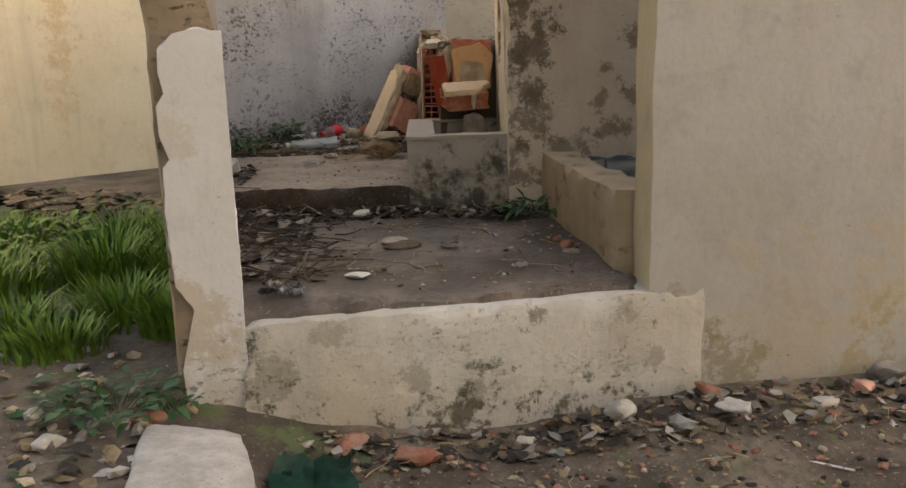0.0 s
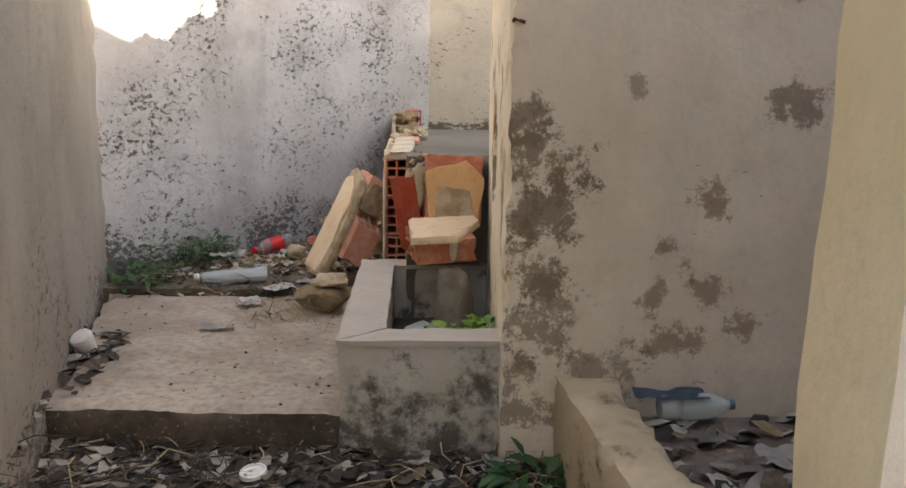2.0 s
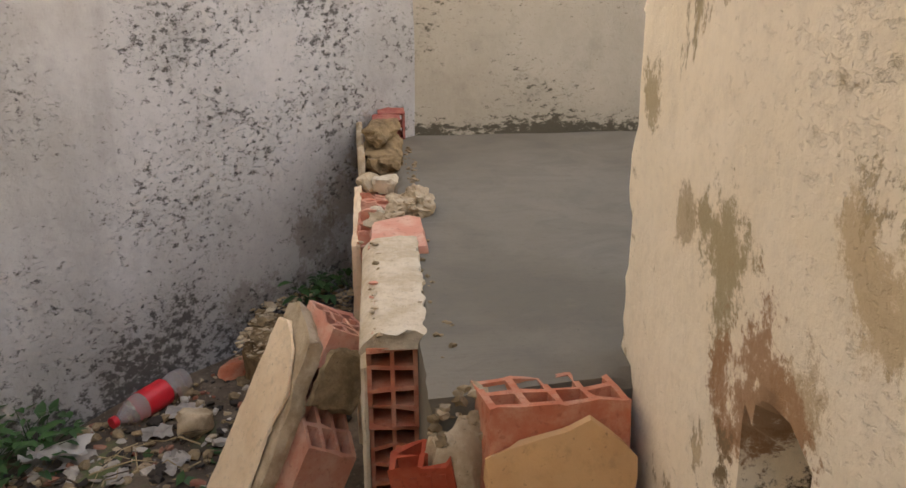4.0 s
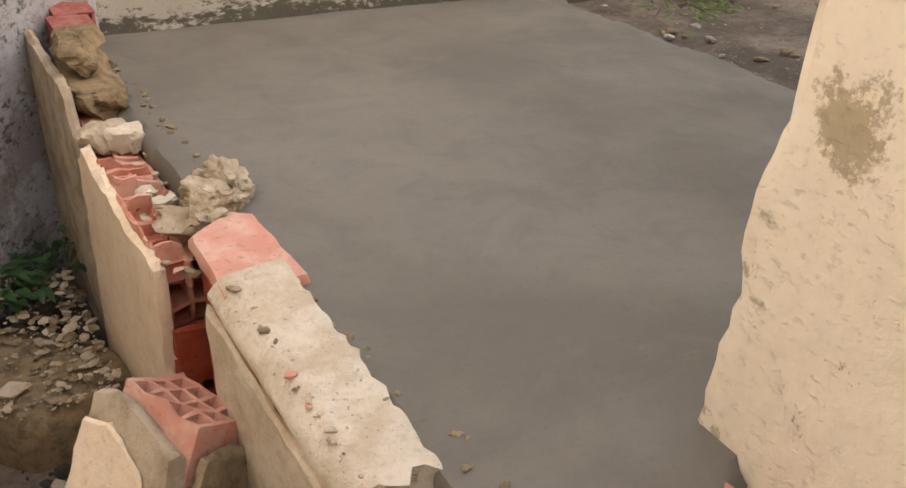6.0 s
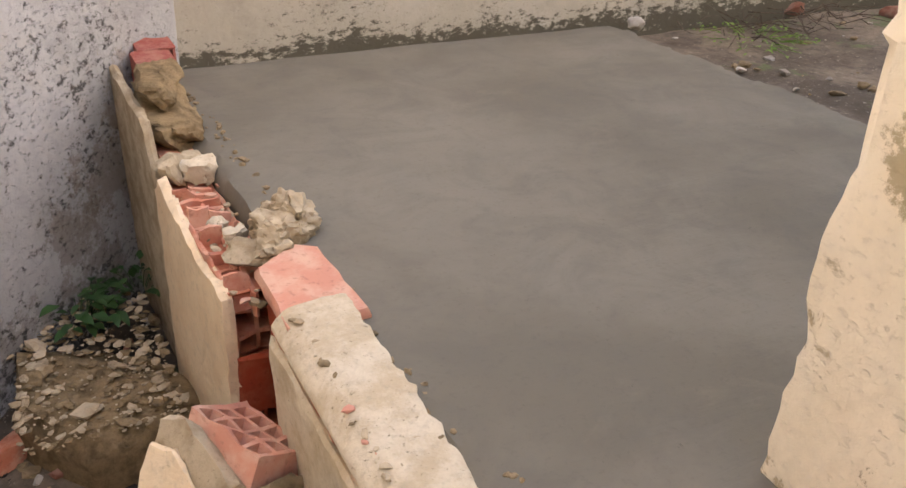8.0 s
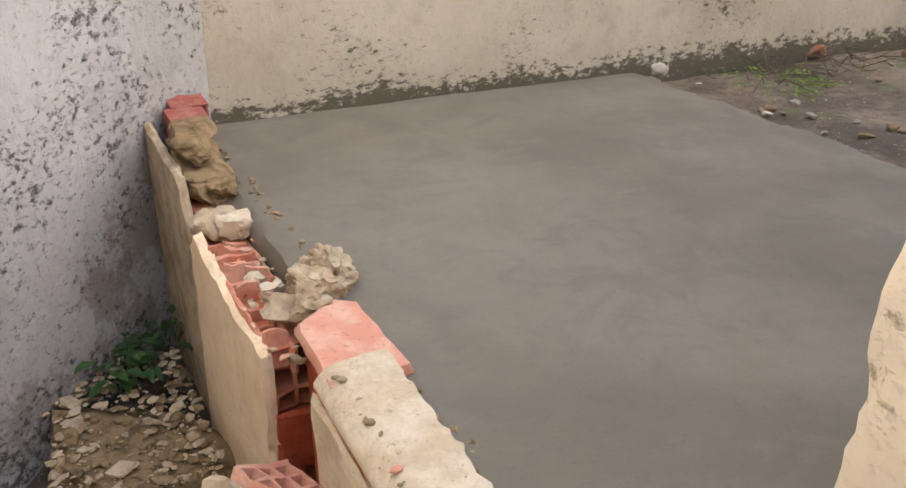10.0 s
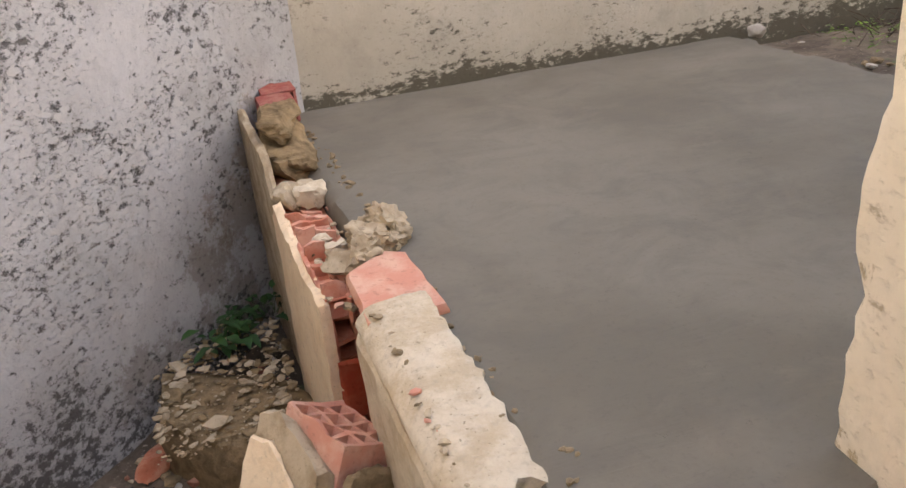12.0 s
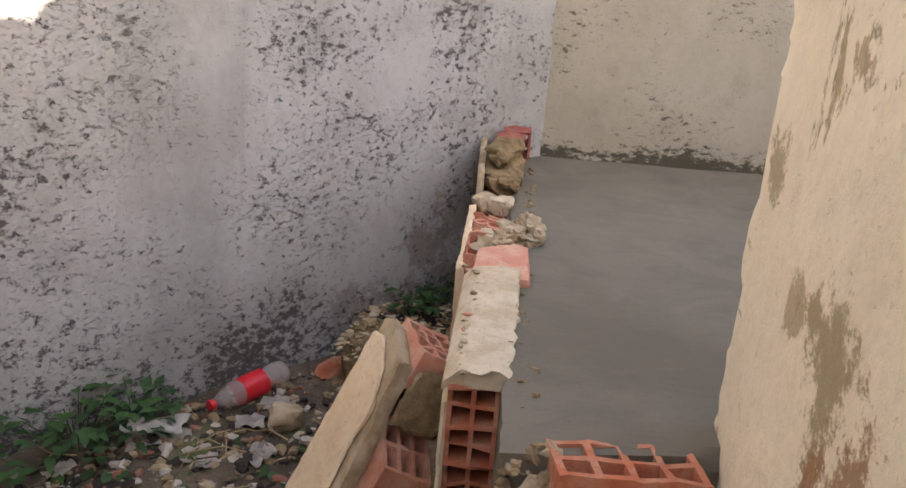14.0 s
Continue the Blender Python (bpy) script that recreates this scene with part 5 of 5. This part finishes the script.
weed("moss_patch", (2.45, 8.30, 1.44), 150, 0.30, 0.03, "low mossy weed on the upper ground", GRASS, 0.1, seed=9)
weed("weed", (-0.98, 2.70, 0.24), 40, 0.1, 0.05, "small weed against the wall", seed=10, up=0.8)
weed("weed", (-2.7, 5.0, 0.26), 160, 0.5, 0.10, "broad-leaved green weed among the grass", GRASS, 0.35, seed=12)


def grass_tuft(o, n, spread, tall, seed):
    rnd = random.Random(seed)
    bm = bmesh.new()
    for i in range(n):
        a, r = rnd.random() * 6.28, spread * math.sqrt(rnd.random())
        root = Vector((math.cos(a) * r, math.sin(a) * r, 0))
        h = tall * rnd.uniform(0.45, 1.1) * (1 - 0.45 * r / spread)
        out = Vector((math.cos(a + rnd.uniform(-0.9, 0.9)), math.sin(a + rnd.uniform(-0.9, 0.9)), 0)) * h * rnd.uniform(0.15, 0.75)
        w = rnd.uniform(0.004, 0.009)
        side = out.cross(Vector((0, 0, 1))).normalized() * w
        rows = []
        for s, k in ((0, 1.0), (0.4, 0.9), (0.75, 0.6), (1.0, 0.05)):
            c = root + out * s * s + Vector((0, 0, h * (s - 0.22 * s * s)))
            rows.append((bm.verts.new(c - side * k), bm.verts.new(c + side * k)))
        for lo, hi in zip(rows, rows[1:]):
            bm.faces.new((lo[0], lo[1], hi[1], hi[0]))
    x, y = o
    alone("grass_tuft", bm, GRASS, pose(x, y, ground_height(x, y) - 0.01), "tall tuft of fresh green grass", "grass", "grass by the wall", "stuff")


for i, (x, y, n, s, h) in enumerate([(-1.55, 3.75, 420, 0.26, 0.36), (-1.95, 4.55, 520, 0.34, 0.46), (-2.45, 4.2, 420, 0.36, 0.38), (-1.95, 3.55, 300, 0.28, 0.28), (-2.2, 5.4, 360, 0.34, 0.42), (-1.65, 3.25, 240, 0.2, 0.26), (-2.9, 4.9, 300, 0.36, 0.3), (-2.3, 3.4, 220, 0.25, 0.22), (-3.4, 6.0, 200, 0.4, 0.2), (-1.25, 3.55, 260, 0.16, 0.34), (-1.5, 4.4, 320, 0.2, 0.42), (-2.75, 3.9, 260, 0.3, 0.3), (-1.75, 5.1, 300, 0.25, 0.5), (-3.0, 5.7, 240, 0.4, 0.3)]):
    grass_tuft((x, y), n, s, h, 100 + i)


# ---- rubbish ----
def round_lid():
    bm = bmesh.new()
    lathe(bm, [(0.001, 0.006), (0.013, 0.006), (0.015, 0.010), (0.022, 0.010), (0.024, 0.006), (0.036, 0.006), (0.038, 0.012), (0.044, 0.012), (0.047, 0.0), (0.001, 0.0)], Matrix(), 36)
    alone("plastic_disc", bm, WHITE, pose(-0.52, 4.50, 0.572, 8, -6, 0), "white ringed plastic disc lying on the floor", "plastic disc")


round_lid()


def flat_cake(name, o, size, mat, label, category, seed, turn=0):
    bm = bmesh.new()
    lump(bm, size, Matrix(), seed, 0.08, 3, 0, 0.15)
    alone(name, bm, mat, pose(*o, 0, 0, turn), label, category)


flat_cake("plastic_saucer", (-0.395, 3.20, 0.555), (0.115, 0.075, 0.022), WHITE, "dirty white oval plastic saucer on the floor", "saucer", 3)
flat_cake("broken_plate", (-0.29, 3.77, 0.565), (0.13, 0.09, 0.03), STONE_PALE, "pale broken piece of crockery on a clod", "shard", 5, 15)
flat_cake("clod", (-0.26, 3.73, 0.55), (0.20, 0.14, 0.035), EARTH, "flat clod of dark earth on the floor", "clod", 9, 15)


def cup():
    bm = bmesh.new()
    lathe(bm, [(0.024, 0.0), (0.03, 0.004), (0.043, 0.05), (0.047, 0.075), (0.047, 0.088), (0.043, 0.094), (0.02, 0.097)], Matrix(), 22)
    alone("plastic_cup", bm, WHITE, pose(-1.405, 5.36, 0.70, 28, -18, 0), "crumpled white plastic cup by the wall", "cup")


cup()


def scrap(o, L, W, seed, mat, name, label, crumple=0.02, turn=0, tilt=0):
    bm = bmesh.new()
    sheet(bm, L, W, Matrix(), seed, crumple)
    alone(name, bm, mat, pose(*o, tilt, 0, turn), label, "litter")


PAPERS = [(-1.27, 7.05, 0.20, 0.12, 25), (-0.90, 7.02, 0.12, 0.09, 70), (-0.99, 7.20, 0.10, 0.08, 15), (-0.93, 6.22, 0.14, 0.10, 110), (-0.81, 6.40, 0.16, 0.12, 45), (-0.93, 7.33, 0.13, 0.09, 5), (-1.41, 6.68, 0.09, 0.07, 12), (-0.70, 6.55, 0.10, 0.07, 66), (-1.05, 6.95, 0.08, 0.06, 33), (-0.975, 5.73, 0.16, 0.07, 5), (-0.93, 6.17, 0.10, 0.08, 30), (-0.80, 6.42, 0.13, 0.07, 60), (-1.22, 7.06, 0.16, 0.09, 20), (-1.46, 6.80, 0.09, 0.06, 70), (-0.87, 4.32, 0.13, 0.08, 12), (-0.74, 4.60, 0.09, 0.05, 80), (-1.13, 4.13, 0.14, 0.08, 140), (-1.30, 4.66, 0.07, 0.05, 40), (-0.04, 3.74, 0.09, 0.06, 10), (0.0, 4.62, 0.12, 0.03, 5), (-1.05, 4.52, 0.14, 0.04, 8), (-0.86, 3.35, 0.08, 0.06, 33), (-0.70, 3.10, 0.07, 0.05, 120), (0.27, 4.60, 0.12, 0.08, 50), (0.30, 4.48, 0.09, 0.07, 20), (0.25, 3.3, 0.06, 0.04, 45), (-1.42, 5.25, 0.10, 0.07, 15), (1.0, 4.25, 0.16, 0.10, 15), (1.12, 4.33, 0.16, 0.12, 70), (0.90, 4.12, 0.16, 0.05, 100), (0.96, 4.46, 0.12, 0.10, 35)]
for i, (x, y, L, W, turn) in enumerate(PAPERS):
    scrap((x, y, on_floor(x, y) + 0.006), L, W, i * 3.7, WHITE if i in (0, 3, 4) else PAPER if i % 3 or i < 13 else CHIPS, "paper_scrap", "crumpled dirty white scrap of paper" if i % 3 or i < 13 else "crumpled grey scrap of paper", 0.018, turn)
scrap((1.36, 2.55, 0.11), 0.34, 0.16, 5.0, WHITE, "plastic_sheet", "torn white plastic sheet on the rubble", 0.05, -25)
scrap((-0.46, 2.36, 0.07), 0.26, 0.30, 9.0, GREEN_SHEET, "green_bag", "crumpled dark green plastic bag in the gutter", 0.07, 10)
scrap((1.80, 2.90, 0.13), 0.20, 0.20, 19.0, GREEN_SHEET, "green_bag", "dark green plastic bag by the wall", 0.07, 30)
stone("plastic_bag", (0.04, 5.30, 0.70), (0.25, 0.15, 0.17), CLEAR, "crumpled translucent plastic bag in the planter", 14.0, 10, 0.0, 0.5, category="bag")
scrap((-1.26, 7.04, 0.765), 0.20, 0.09, 24.0, WHITE, "plastic_bag", "torn white plastic bag by the bottle", 0.03, 10)


def white_stick():
    bm = bmesh.new()
    tube(bm, [(-0.09, 0.03, 0), (0, 0, 0.006), (0.10, -0.05, 0.002)], 0.005, 0.004, 6)
    alone("white_stick", bm, WHITE, pose(1.09, 2.39, 0.135), "thin white stick on the gravel", "stick")


white_stick()


def bottle(name, o, way, length, radius, label, body, cap, band=None, crush=0.0):
    """A lying plastic bottle: body, cap, and label band."""
    t = thing(name, Matrix.Translation(o) @ Vector(way).to_track_quat("Z", "Y").to_matrix().to_4x4(), label, "bottle")
    L, R = length, radius
    bm = bmesh.new()
    lathe(bm, [(R * 0.5, 0.0), (R * 0.9, 0.004), (R, 0.02), (R, L * 0.22), (R * 0.93, L * 0.25), (R * 0.93, L * 0.29), (R, L * 0.32), (R, L * 0.62), (R * 0.9, L * 0.72), (R * 0.62, L * 0.83), (R * 0.36, L * 0.90), (R * 0.34, L * 0.94)], Matrix(), 22)
    for v in bm.verts:
        dent = 1 + crush * (noise.noise(v.co * 22 + Vector(o)) - 0.5)
        v.co = Vector((v.co.x * dent, v.co.y * dent, v.co.z))
    part("body", bm, body, t)
    bm = bmesh.new()
    lathe(bm, [(R * 0.36, L * 0.935), (R * 0.40, L * 0.94), (R * 0.40, L * 0.995), (R * 0.36, L)], Matrix(), 18)
    part("cap", bm, cap, t)
    if band:
        bm = bmesh.new()
        lathe(bm, [(R * 0.90, L * 0.30), (R * 1.012, L * 0.30), (R * 1.012, L * 0.62), (R * 0.90, L * 0.62)], Matrix(), 22)
        lb = part("label_band", bm, band, t, "red label with a white swirl")
        bm = bmesh.new()
        for k in range(3):
            pts = []
            for s in range(9):
                a = -2.6 + 0.16 * s + 0.25 * k
                z = L * (0.40 + 0.07 * k) + L * 0.025 * math.sin(s * 1.1 + k)
                pts.append((R * 1.018 * math.cos(a), R * 1.018 * math.sin(a), z))
            tube(bm, pts, 0.003, 0.002, 5)
        part("swirl", bm, WHITE, lb)
    return t


bottle("drinks_bottle", (-0.965, 7.50, 0.795), (-0.62, -1, -0.06), 0.34, 0.05, "cola bottle with a red label lying on rubble", DIM_CLEAR, RED_PLASTIC, RED_PLASTIC)
bottle("water_bottle", (-0.92, 6.60, 0.765), (-1, -0.22, -0.02), 0.40, 0.055, "crushed clear plastic bottle lying on the step", CLEAR, WHITE, crush=0.45)
bottle("water_bottle", (0.82, 4.60, 0.78), (1, 0.05, 0.05), 0.26, 0.045, "pale plastic bottle with a blue wrapper behind the kerb", CLEAR, BLUE_PLASTIC)
scrap((0.86, 4.60, 0.82), 0.24, 0.08, 44.0, BLUE_PLASTIC, "blue_wrapper", "dull blue plastic wrapper behind the kerb", 0.015, 2)


def nail():
    bm = bmesh.new()
    tube(bm, [(0, 0.06, 0), (0, -0.004, 0.002), (0.018, -0.012, -0.002), (0.034, -0.014, -0.008)], 0.007, 0.006, 6)
    alone("rusty_hook", bm, plain("rust", (0.14, 0.055, 0.025), 0.9, vary=0.5), pose(0.305, 4.66, 2.04), "bent rusty iron hook set in the plaster", "hook")


nail()


# ---- forked branch and torn foil near the sill ----
def forked_branch():
    bm = bmesh.new()
    z = on_floor(-0.66, 3.3)
    tube(bm, [(-0.70, 3.03, z + 0.012), (-0.668, 3.18, z + 0.02), (-0.638, 3.36, z + 0.03), (-0.642, 3.50, z + 0.05)], 0.009, 0.006, 6)
    tube(bm, [(-0.665, 3.20, z + 0.02), (-0.56, 3.30, z + 0.015), (-0.45, 3.42, z + 0.012)], 0.006, 0.003, 6)
    tube(bm, [(-0.80, 3.46, z + 0.02), (-0.62, 3.485, z + 0.012), (-0.48, 3.47, z + 0.016), (-0.36, 3.48, z + 0.01)], 0.006, 0.003, 6)
    alone("branch", bm, TWIG, Matrix(), "thin forked dead branch lying on the wet floor", "branch")


forked_branch()
FOIL_DARK = plain("black_plastic_film", (0.03, 0.03, 0.04), 0.35, 0.5)
FOIL_LIGHT = plain("silver_plastic_film", (0.42, 0.42, 0.47), 0.3, 0.6)
for i, (x, y, size, mat, label) in enumerate([(-0.70, 2.985, 0.07, FOIL_DARK, "crumpled black plastic scrap on the wet floor"), (-0.645, 2.99, 0.065, FOIL_LIGHT, "crumpled silver wrapper on the wet floor"), (-0.60, 3.01, 0.06, FOIL_DARK, "crumpled black plastic scrap on the wet floor"), (-0.59, 2.98, 0.05, FOIL_LIGHT, "crumpled silver wrapper on the wet floor")]):
    bm = bmesh.new()
    sheet(bm, size, size * 0.8, Matrix(), 3.0 + i * 5.1, 0.03)
    alone("crumpled_wrapper", bm, mat, pose(x, y, on_floor(x, y) - 0.002, 0, 0, i * 70), label, "litter")
